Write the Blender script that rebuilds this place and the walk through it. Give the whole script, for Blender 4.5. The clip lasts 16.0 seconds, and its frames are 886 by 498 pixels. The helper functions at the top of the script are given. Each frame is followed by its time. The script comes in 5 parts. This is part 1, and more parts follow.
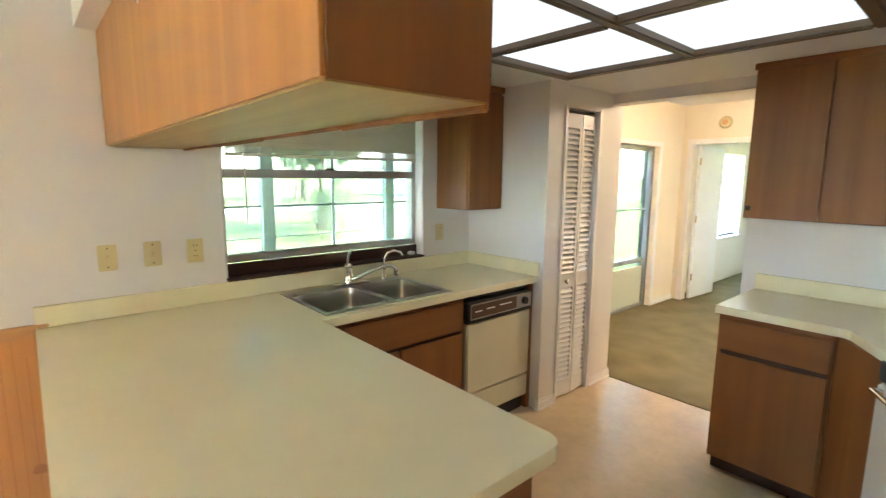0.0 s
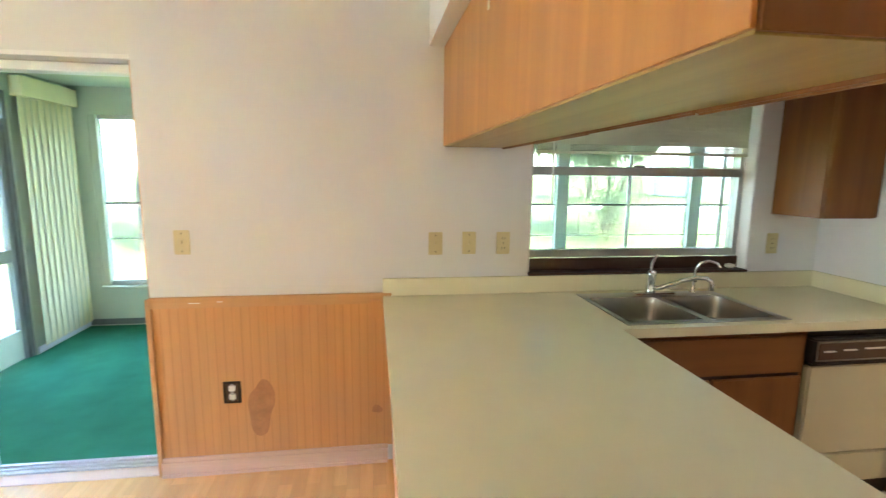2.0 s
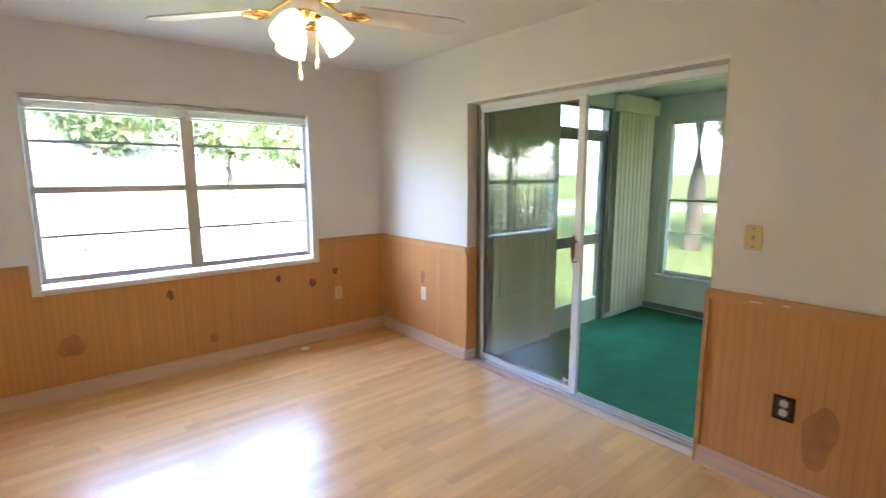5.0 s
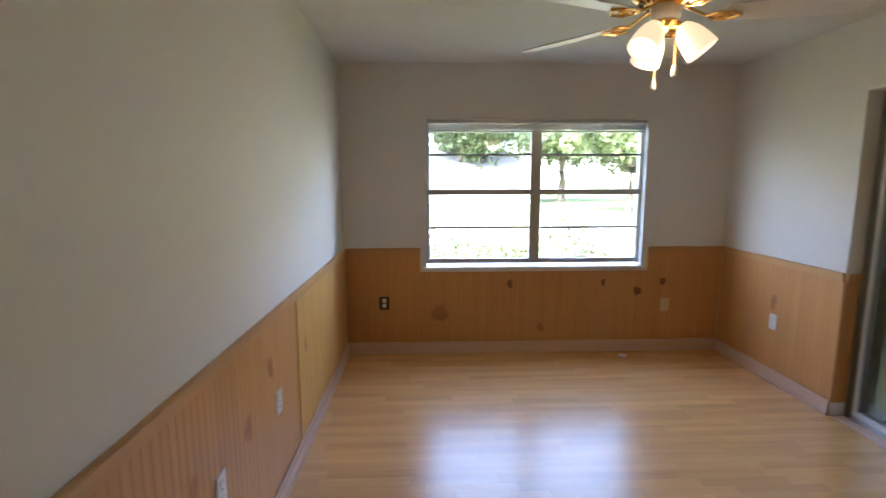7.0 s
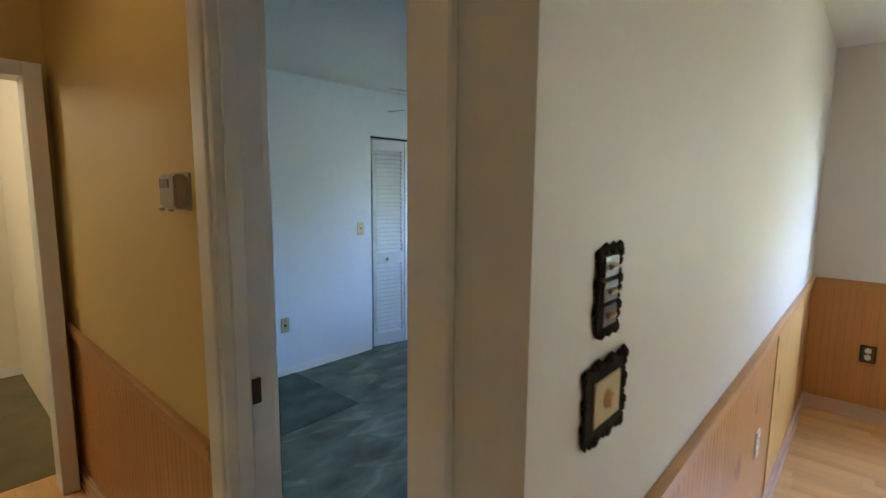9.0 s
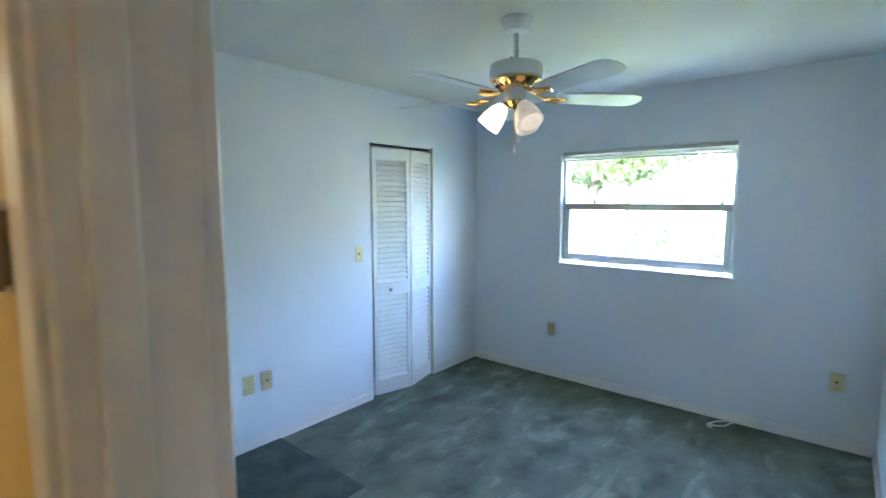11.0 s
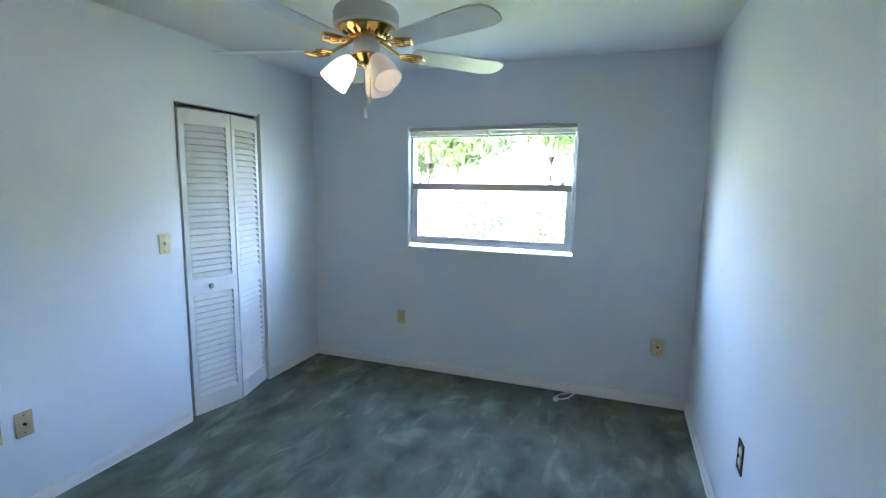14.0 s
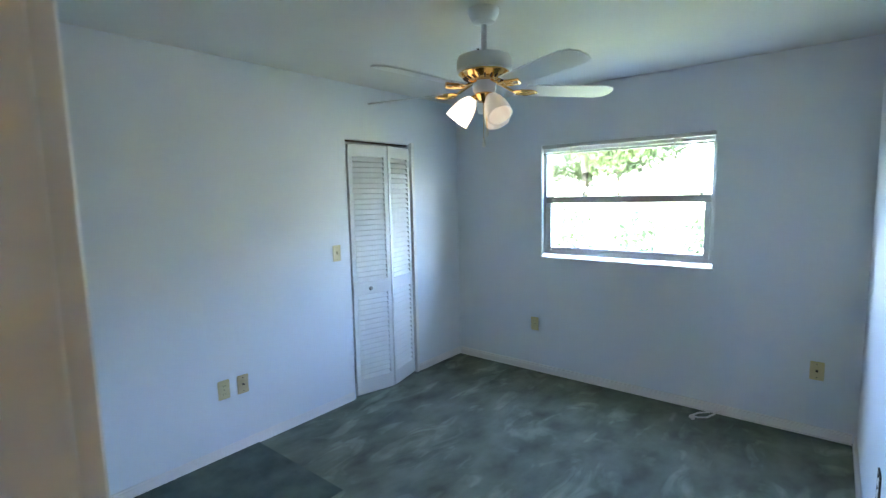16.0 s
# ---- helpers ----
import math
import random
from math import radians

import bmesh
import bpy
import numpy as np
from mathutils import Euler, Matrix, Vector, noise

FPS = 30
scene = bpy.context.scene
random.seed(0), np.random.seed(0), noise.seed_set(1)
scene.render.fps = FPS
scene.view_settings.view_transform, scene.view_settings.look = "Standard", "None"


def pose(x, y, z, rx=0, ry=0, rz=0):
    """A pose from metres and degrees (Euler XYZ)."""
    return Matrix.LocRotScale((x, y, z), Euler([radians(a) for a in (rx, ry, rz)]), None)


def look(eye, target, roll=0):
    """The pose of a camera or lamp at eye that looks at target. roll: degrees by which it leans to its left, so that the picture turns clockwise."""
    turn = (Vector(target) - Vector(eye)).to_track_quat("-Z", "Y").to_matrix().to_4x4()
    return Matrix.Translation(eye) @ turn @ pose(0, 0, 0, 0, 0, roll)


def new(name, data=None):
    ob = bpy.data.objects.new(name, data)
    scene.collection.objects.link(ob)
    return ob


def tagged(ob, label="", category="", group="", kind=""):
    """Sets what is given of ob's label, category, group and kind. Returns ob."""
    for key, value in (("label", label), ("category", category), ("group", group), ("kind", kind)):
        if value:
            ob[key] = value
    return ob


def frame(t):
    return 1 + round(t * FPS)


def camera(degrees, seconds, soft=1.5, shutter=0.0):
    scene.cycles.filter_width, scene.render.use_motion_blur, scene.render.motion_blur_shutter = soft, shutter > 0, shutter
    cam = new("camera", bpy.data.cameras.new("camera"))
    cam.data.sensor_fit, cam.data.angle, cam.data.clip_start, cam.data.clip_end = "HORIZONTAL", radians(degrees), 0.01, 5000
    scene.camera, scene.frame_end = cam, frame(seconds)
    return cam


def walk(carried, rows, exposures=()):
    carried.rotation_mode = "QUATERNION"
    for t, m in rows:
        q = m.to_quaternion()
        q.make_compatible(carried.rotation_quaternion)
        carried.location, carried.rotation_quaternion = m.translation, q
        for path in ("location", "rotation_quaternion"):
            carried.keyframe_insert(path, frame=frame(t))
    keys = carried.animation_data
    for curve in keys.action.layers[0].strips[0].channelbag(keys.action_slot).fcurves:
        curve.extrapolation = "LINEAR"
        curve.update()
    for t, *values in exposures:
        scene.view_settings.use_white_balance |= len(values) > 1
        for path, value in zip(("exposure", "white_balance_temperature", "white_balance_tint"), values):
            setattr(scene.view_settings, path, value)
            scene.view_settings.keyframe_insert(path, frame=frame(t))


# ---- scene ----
cam = camera(85.5, 16.0, 1.25, 0.3)
PATH = [
    (0, (0.013, -2.551, 1.55), (1.314, -1.061, 1.252), 0.5),
    (0.5, (-0.021, -2.517, 1.544), (1.097, -0.886, 1.244), 0.5),
    (1, (-0.044, -2.488, 1.534), (0.835, -0.716, 1.238), 0.6),
    (1.5, (-0.038, -2.428, 1.537), (0.553, -0.542, 1.228), 0.7),
    (2, (-0.044, -2.411, 1.535), (0.242, -0.456, 1.225), 0.7),
    (2.5, (-0.087, -2.429, 1.574), (-0.124, -0.459, 1.23), 0.6),
    (3, (-0.099, -2.482, 1.565), (-0.499, -0.552, 1.223), 0.4),
    (3.5, (-0.121, -2.534, 1.539), (-0.854, -0.702, 1.215), 0.1),
    (4, (-0.147, -2.546, 1.518), (-1.162, -0.851, 1.207), 1.0),
    (4.2, (-0.158, -2.507, 1.51), (-1.285, -0.884, 1.2), 0.9),
    (6.3, (-0.164, -2.511, 1.485), (-2.072, -1.973, 1.217), -0.4),
    (6.5, (-0.165, -2.545, 1.487), (-2.100, -2.118, 1.224), 0.0),
    (7, (-0.099, -2.586, 1.512), (-2.077, -2.517, 1.223), -0.1),
    (7.5, (-0.025, -2.679, 1.503), (-1.975, -3.028, 1.222), -0.6),
    (8, (0.046, -2.773, 1.502), (-1.782, -3.529, 1.207), 0.4),
    (8.5, (0.103, -2.847, 1.511), (-1.498, -4.014, 1.24), -0.4),
    (8.7, (0.068, -2.906, 1.513), (-1.424, -4.21, 1.24), 0.4),
    (10.8, (-0.343, -3.623, 1.542), (-1.799, -4.978, 1.337), 0.5),
    (11, (-0.4, -3.68, 1.549), (-1.924, -4.959, 1.344), -0.1),
    (11.5, (-0.522, -3.773, 1.552), (-2.203, -4.834, 1.334), 0.3),
    (12, (-0.578, -3.841, 1.526), (-2.374, -4.692, 1.298), 1.0),
    (12.5, (-0.632, -3.918, 1.516), (-2.484, -4.63, 1.27), 1.4),
    (13, (-0.661, -3.948, 1.516), (-2.53, -4.613, 1.262), 1.3),
    (13.5, (-0.678, -3.956, 1.515), (-2.548, -4.618, 1.255), 1.0),
    (14, (-0.675, -3.94, 1.52), (-2.532, -4.63, 1.246), 0.7),
    (14.5, (-0.664, -3.861, 1.516), (-2.479, -4.652, 1.239), 0.1),
    (15, (-0.628, -3.785, 1.524), (-2.379, -4.712, 1.25), -0.5),
    (15.5, (-0.594, -3.718, 1.546), (-2.252, -4.806, 1.298), -1.5),
    (16, (-0.503, -3.632, 1.554), (-2.043, -4.887, 1.329), -1.3),
]
EXPOSURES = [(0, 7.25, 5800, 14), (2.0, 7.15, 5750, 15), (3.0, 6.95, 5750, 17), (4.2, 6.45, 5900, 19), (6.3, 5.2, 6200, 21), (7.0, 4.9, 6200, 21), (7.5, 4.7, 6200, 21), (8.0, 4.9, 6000, 17), (8.7, 5.5, 5900, 16), (10.8, 6.5, 5750, 14), (12, 6.25, 5900, 15), (16, 6.25, 6000, 17)]
walk(cam, [(t, look(eye, target, roll)) for t, eye, target, roll in PATH], EXPOSURES)

# ---- world and sun ----
world = bpy.data.worlds.new("sky")
scene.world = world
world.use_nodes = True
_n = world.node_tree.nodes
_bg = _n["Background"]
_sky = _n.new("ShaderNodeTexSky")
_sky.sky_type = 'NISHITA'
_sky.sun_disc = False
_sky.sun_elevation = radians(58)
_sky.sun_rotation = radians(120)
_sky.air_density, _sky.dust_density, _sky.ozone_density = 1.0, 2.0, 1.0
world.node_tree.links.new(_sky.outputs[0], _bg.inputs[0])
_bg.inputs[1].default_value = 0.16
sun = new("sun", bpy.data.lights.new("sun", 'SUN'))
sun.data.energy, sun.data.angle, sun.data.color = 1.3, radians(10), (1.0, 0.96, 0.90)
sun.matrix_world = look((6, -6, 12), (0, 0, 0))


def lamp(name, loc, watts, color, radius):
    li = bpy.data.lights.new(name, 'POINT')
    li.energy, li.color, li.shadow_soft_size = watts, color, radius
    ob = new(name, li)
    ob.location = loc
    return ob


WARM = (1.0, 0.72, 0.42)

# ---- materials ----


def mat(name, color, rough=0.5, metal=0.0, vary=0.06, scale=3.0, fine=60.0, bump=0.05, depth=0.002, spec=0.5, rand=0.0, stretch=(1, 1, 1)):
    """Base colour with variation at two scales and a fine relief."""
    m = bpy.data.materials.new(name)
    m.use_nodes = True
    nt = m.node_tree
    n, l = nt.nodes, nt.links
    b = n["Principled BSDF"]
    b.inputs["Roughness"].default_value = rough
    b.inputs["Metallic"].default_value = metal
    b.inputs["Specular IOR Level"].default_value = spec
    mp = n.new("ShaderNodeMapping")
    mp.inputs["Scale"].default_value = stretch
    geo = n.new("ShaderNodeNewGeometry")
    l.new(geo.outputs["Position"], mp.inputs["Vector"])
    big = n.new("ShaderNodeTexNoise")
    big.inputs["Scale"].default_value = scale
    big.inputs["Detail"].default_value = 5
    l.new(mp.outputs[0], big.inputs["Vector"])
    small = n.new("ShaderNodeTexNoise")
    small.inputs["Scale"].default_value = fine
    small.inputs["Detail"].default_value = 3
    l.new(mp.outputs[0], small.inputs["Vector"])
    add = n.new("ShaderNodeMath")
    add.operation = 'MULTIPLY_ADD'
    add.inputs[1].default_value = 0.35
    l.new(small.outputs[0], add.inputs[0])
    l.new(big.outputs[0], add.inputs[2])
    rng = n.new("ShaderNodeMapRange")
    rng.inputs[1].default_value, rng.inputs[2].default_value = 0.35, 1.0
    rng.inputs[3].default_value, rng.inputs[4].default_value = 1 - vary, 1 + vary
    l.new(add.outputs[0], rng.inputs[0])
    fac = rng.outputs[0]
    if rand:
        oi = n.new("ShaderNodeObjectInfo")
        r2 = n.new("ShaderNodeMapRange")
        r2.inputs[3].default_value, r2.inputs[4].default_value = 1 - rand, 1 + rand
        l.new(oi.outputs["Random"], r2.inputs[0])
        mu = n.new("ShaderNodeMath")
        mu.operation = 'MULTIPLY'
        l.new(fac, mu.inputs[0])
        l.new(r2.outputs[0], mu.inputs[1])
        fac = mu.outputs[0]
    hsv = n.new("ShaderNodeHueSaturation")
    hsv.inputs["Color"].default_value = (*color, 1)
    l.new(fac, hsv.inputs["Value"])
    l.new(hsv.outputs[0], b.inputs["Base Color"])
    if bump:
        bp = n.new("ShaderNodeBump")
        bp.inputs["Strength"].default_value = bump
        bp.inputs["Distance"].default_value = depth
        l.new(small.outputs[0], bp.inputs["Height"])
        l.new(bp.outputs[0], b.inputs["Normal"])
    return m


def wood(name, color, dark, rough=0.4, axis=2, rings=9.0, rand=0.0, spec=0.5):
    """Wood with long grain along one axis."""
    st = [16.0, 16.0, 16.0]
    st[axis] = 0.9
    m = mat(name, color, rough, vary=0.10, scale=1.0, fine=9.0, bump=0.04, rand=rand, spec=spec, stretch=st)
    n, l = m.node_tree.nodes, m.node_tree.links
    hsv = next(x for x in n if x.type == 'HUE_SAT')
    geo = next(x for x in n if x.type == 'NEW_GEOMETRY')
    mp = n.new("ShaderNodeMapping")
    s2 = [rings, rings, rings]
    s2[axis] = 0.55
    mp.inputs["Scale"].default_value = s2
    l.new(geo.outputs["Position"], mp.inputs["Vector"])
    tx = n.new("ShaderNodeTexNoise")
    tx.inputs["Scale"].default_value = 1.0
    tx.inputs["Detail"].default_value = 6
    tx.inputs["Distortion"].default_value = 0.6
    l.new(mp.outputs[0], tx.inputs["Vector"])
    ramp = n.new("ShaderNodeValToRGB")
    ramp.color_ramp.elements[0].position, ramp.color_ramp.elements[1].position = 0.32, 0.66
    ramp.color_ramp.elements[0].color, ramp.color_ramp.elements[1].color = (*dark, 1), (*color, 1)
    l.new(tx.outputs[0], ramp.inputs[0])
    l.new(ramp.outputs[0], hsv.inputs["Color"])
    return m


def emitter(name, color, strength, prisms=0.0):
    """A glowing surface; prisms gives the pattern of a moulded diffuser, cells to the metre."""
    m = bpy.data.materials.new(name)
    m.use_nodes = True
    b = m.node_tree.nodes["Principled BSDF"]
    b.inputs["Base Color"].default_value = (0.85, 0.85, 0.82, 1)
    b.inputs["Emission Color"].default_value = (*color, 1)
    b.inputs["Emission Strength"].default_value = strength
    b.inputs["Roughness"].default_value = 0.35
    if prisms:
        n, l = m.node_tree.nodes, m.node_tree.links
        geo = n.new("ShaderNodeNewGeometry")
        vo = n.new("ShaderNodeTexVoronoi")
        vo.inputs["Scale"].default_value = prisms
        vo.inputs["Randomness"].default_value = 0.15
        l.new(geo.outputs["Position"], vo.inputs["Vector"])
        big = n.new("ShaderNodeTexNoise")
        big.inputs["Scale"].default_value = 2.2
        l.new(geo.outputs["Position"], big.inputs["Vector"])
        ad = n.new("ShaderNodeMath")
        ad.operation = 'ADD'
        l.new(vo.outputs["Distance"], ad.inputs[0])
        l.new(big.outputs[0], ad.inputs[1])
        rg = n.new("ShaderNodeMapRange")
        rg.inputs[1].default_value, rg.inputs[2].default_value = 0.5, 1.2
        rg.inputs[3].default_value, rg.inputs[4].default_value = strength * 1.2, strength * 0.75
        l.new(ad.outputs[0], rg.inputs[0])
        l.new(rg.outputs[0], b.inputs["Emission Strength"])
    return m


def glass(name, tint=(0.95, 0.97, 0.96), rough=0.0):
    """A thin pane: clear, with the mirror image that its Fresnel gives."""
    m = bpy.data.materials.new(name)
    m.use_nodes = True
    n, l = m.node_tree.nodes, m.node_tree.links
    n.remove(n["Principled BSDF"])
    tr = n.new("ShaderNodeBsdfTransparent")
    tr.inputs[0].default_value = (*tint, 1)
    gl = n.new("ShaderNodeBsdfGlossy")
    gl.inputs["Roughness"].default_value = rough
    lw = n.new("ShaderNodeLayerWeight")
    lw.inputs[0].default_value = 0.5
    pw = n.new("ShaderNodeMath")
    pw.operation = 'POWER'
    pw.inputs[1].default_value = 5.0
    l.new(lw.outputs["Facing"], pw.inputs[0])
    ma = n.new("ShaderNodeMath")
    ma.operation = 'MULTIPLY_ADD'
    ma.inputs[1].default_value, ma.inputs[2].default_value = 0.95, 0.045
    l.new(pw.outputs[0], ma.inputs[0])
    mx = n.new("ShaderNodeMixShader")
    l.new(ma.outputs[0], mx.inputs[0])
    l.new(tr.outputs[0], mx.inputs[1])
    l.new(gl.outputs[0], mx.inputs[2])
    l.new(mx.outputs[0], n["Material Output"].inputs[0])
    return m


WALL = mat("wall_paint_white", (0.72, 0.69, 0.66), 0.6, vary=0.03, scale=1.4, fine=160, bump=0.12)
WALL_BLUE = mat("wall_paint_pale_blue", (0.74, 0.76, 0.79), 0.6, vary=0.03, scale=1.4, fine=160, bump=0.12)
WALL_YELLOW = mat("wall_paint_yellow", (0.70, 0.50, 0.17), 0.6, vary=0.05, scale=1.4, fine=160, bump=0.12)
WALL_CREAM = mat("wall_paint_cream", (0.78, 0.70, 0.56), 0.6, vary=0.04, scale=1.4, fine=160, bump=0.12)
WALL_GREEN = mat("wall_paint_pale_green", (0.58, 0.62, 0.49), 0.6, vary=0.05, scale=1.4, fine=160, bump=0.12)
CEIL = mat("ceiling_texture", (0.76, 0.74, 0.71), 0.8, vary=0.04, scale=2.0, fine=90, bump=0.5, depth=0.004)
TRIM = mat("trim_white_gloss", (0.80, 0.77, 0.74), 0.35, vary=0.03, scale=4, fine=90, bump=0.03)
TRIM_TAN = wood("trim_pinkish_wood", (0.68, 0.47, 0.33), (0.60, 0.40, 0.27), 0.42, axis=0)
TRIM_TAN_Y = wood("trim_pinkish_wood_along", (0.68, 0.47, 0.33), (0.60, 0.40, 0.27), 0.42, axis=1)
WAIN = wood("wainscot_honey_wood", (0.60, 0.295, 0.095), (0.565, 0.27, 0.083), 0.42, axis=2, rings=26)
WAIN_PALE = wood("wainscot_groove_wood", (0.53, 0.25, 0.078), (0.50, 0.23, 0.069), 0.5, axis=2, rings=26)
CAPW = wood("wainscot_cap_wood", (0.60, 0.33, 0.13), (0.50, 0.25, 0.08), 0.4, axis=0)
CAPW_Y = wood("wainscot_cap_wood_along", (0.60, 0.33, 0.13), (0.50, 0.25, 0.08), 0.4, axis=1)
CABW = wood("cabinet_walnut_wood", (0.255, 0.094, 0.016), (0.200, 0.068, 0.011), 0.50, axis=2, rings=12)
CABW_X = wood("cabinet_walnut_wood_across", (0.255, 0.094, 0.016), (0.200, 0.068, 0.011), 0.50, axis=0, rings=12)
CABW_Y = wood("cabinet_walnut_wood_along", (0.255, 0.094, 0.016), (0.200, 0.068, 0.011), 0.50, axis=1, rings=12)
PANELW = wood("cabinet_back_honey_wood", (0.49, 0.205, 0.044), (0.41, 0.158, 0.032), 0.36, axis=2, rings=14)
UNDERW = wood("cabinet_underside_wood", (0.42, 0.28, 0.085), (0.33, 0.21, 0.06), 0.45, axis=1, rings=12)
# dark wood of sill and plinths; also colours the painted gap shadow under drawers
DARKW = wood("dark_wood_and_gap_shade", (0.060, 0.022, 0.010), (0.035, 0.012, 0.006), 0.4, axis=0)
OAKF = wood("lamp_frame_wood", (0.150, 0.095, 0.045), (0.105, 0.062, 0.028), 0.5, axis=0)
LAM = mat("counter_laminate_cream", (0.79, 0.72, 0.49), 0.26, vary=0.03, scale=5, fine=220, bump=0.03)
ALMOND = mat("almond_enamel", (0.66, 0.60, 0.40), 0.3, vary=0.02, scale=3, fine=120, bump=0.01)
WHITE_EN = mat("white_enamel", (0.78, 0.77, 0.74), 0.25, vary=0.02, scale=3, fine=120, bump=0.01)
BLACK = mat("black_plastic", (0.02, 0.018, 0.016), 0.35, vary=0.1, scale=6, fine=120, bump=0.02)
BROWNP = mat("brown_panel", (0.09, 0.05, 0.03), 0.35, vary=0.08, scale=6, fine=120, bump=0.02)
STEEL = mat("stainless_steel", (0.42, 0.40, 0.37), 0.30, 0.9, vary=0.06, scale=9, fine=240, bump=0.03)
CHROME = mat("chrome", (0.80, 0.80, 0.80), 0.08, 1.0, vary=0.02, scale=6, fine=100, bump=0.0)
BRASS = mat("polished_brass", (0.80, 0.52, 0.18), 0.16, 1.0, vary=0.06, scale=12, fine=120, bump=0.02)
ALU = mat("mill_aluminium", (0.52, 0.52, 0.51), 0.38, 0.8, vary=0.06, scale=7, fine=180, bump=0.03)
ALU_DARK = mat("weathered_aluminium", (0.22, 0.23, 0.22), 0.45, 0.5, vary=0.10, scale=7, fine=180, bump=0.04)
ALU_W = mat("white_coated_aluminium", (0.74, 0.76, 0.78), 0.38, vary=0.03, scale=7, fine=180, bump=0.02)
BEIGEP = mat("aged_beige_plastic", (0.40, 0.33, 0.24), 0.45, vary=0.05, scale=8, fine=120, bump=0.0)
IVORY = mat("ivory_plastic", (0.62, 0.52, 0.27), 0.35, vary=0.03, scale=8, fine=120, bump=0.0)
WHITEP = mat("white_plastic", (0.78, 0.76, 0.70), 0.35, vary=0.03, scale=8, fine=120, bump=0.0)
DARKM = mat("aged_bronze_metal", (0.05, 0.035, 0.022), 0.45, 0.6, vary=0.25, scale=30, fine=160, bump=0.2)
PLATE_DARK = mat("blackened_plate", (0.018, 0.013, 0.009), 0.85, vary=0.3, scale=30, fine=160, bump=0.2, spec=0.15)
TANP = mat("tan_card", (0.52, 0.40, 0.22), 0.6, vary=0.15, scale=40, fine=160, bump=0.1)
BLINDC = mat("blind_slat_cream", (0.70, 0.68, 0.56), 0.45, vary=0.03, scale=5, fine=90, bump=0.02)
BLINDW = mat("blind_slat_white", (0.80, 0.80, 0.80), 0.4, vary=0.03, scale=5, fine=90, bump=0.02)
VANE = mat("vertical_blind_fabric", (0.80, 0.72, 0.45), 0.6, vary=0.06, scale=5, fine=160, bump=0.08, rand=0.10)
FANW = mat("fan_white_enamel", (0.80, 0.80, 0.78), 0.3, vary=0.02, scale=5, fine=120, bump=0.0)
LOUVRE = mat("louvre_door_white", (0.78, 0.77, 0.75), 0.42, vary=0.03, scale=5, fine=120, bump=0.03)
STAIN = mat("dark_wall_stain", (0.43, 0.19, 0.062), 0.5, vary=0.25, scale=14, fine=70, bump=0.05)
STAIN2 = mat("deep_wall_stain", (0.22, 0.085, 0.028), 0.5, vary=0.25, scale=20, fine=70, bump=0.05)
PATCHW = wood("patch_panel_yellow_wood", (0.66, 0.37, 0.10), (0.58, 0.30, 0.07), 0.42, axis=2, rings=20)
CARPET_G = mat("carpet_dark_green", (0.152, 0.172, 0.132), 0.95, vary=0.60, scale=3.4, fine=260, bump=0.8, depth=0.006, spec=0.1, stretch=(1, 1.5, 1))


def streaks(m, scale, lo, hi, gain, stretch):
    """Sharp lighter strokes where the pile lies the other way."""
    n, l = m.node_tree.nodes, m.node_tree.links
    hsv = next(q for q in n if q.type == 'HUE_SAT')
    was = hsv.inputs["Value"].links[0].from_socket
    geo = next(q for q in n if q.type == 'NEW_GEOMETRY')
    mp = n.new("ShaderNodeMapping")
    mp.inputs["Scale"].default_value = stretch
    mp.inputs["Rotation"].default_value = (0, 0, 0.6)
    l.new(geo.outputs["Position"], mp.inputs["Vector"])
    tx = n.new("ShaderNodeTexNoise")
    tx.inputs["Scale"].default_value, tx.inputs["Detail"].default_value, tx.inputs["Distortion"].default_value = scale, 3, 1.2
    l.new(mp.outputs[0], tx.inputs["Vector"])
    rg = n.new("ShaderNodeMapRange")
    rg.inputs[1].default_value, rg.inputs[2].default_value, rg.inputs[3].default_value, rg.inputs[4].default_value = lo, hi, 1.0, gain
    l.new(tx.outputs[0], rg.inputs[0])
    mu = n.new("ShaderNodeMath")
    mu.operation = 'MULTIPLY'
    l.new(was, mu.inputs[0])
    l.new(rg.outputs[0], mu.inputs[1])
    l.new(mu.outputs[0], hsv.inputs["Value"])


streaks(CARPET_G, 2.6, 0.54, 0.66, 1.45, (1.0, 2.2, 1.0))
CARPET_G2 = mat("carpet_green_unworn", (0.092, 0.118, 0.096), 0.95, vary=0.45, scale=6, fine=260, bump=0.8, depth=0.006, spec=0.1)
CARPET_OLIVE = mat("carpet_olive", (0.20, 0.17, 0.09), 0.95, vary=0.30, scale=3.0, fine=260, bump=0.8, depth=0.006, spec=0.1)
CARPET_SUN = mat("carpet_emerald", (0.042, 0.190, 0.108), 0.95, vary=0.22, scale=4.0, fine=300, bump=0.8, depth=0.006, spec=0.1)
VINYL = mat("vinyl_floor_beige", (0.52, 0.395, 0.24), 0.32, vary=0.14, scale=6, fine=24, bump=0.04)
PLANK = wood("laminate_plank_honey", (0.78, 0.45, 0.18), (0.73, 0.405, 0.15), 0.27, axis=1, rings=12, rand=0.09, spec=0.9)
PLANK_J = wood("laminate_plank_honey_joined", (0.78, 0.45, 0.18), (0.73, 0.405, 0.15), 0.27, axis=1, rings=12, rand=0.09, spec=0.9)
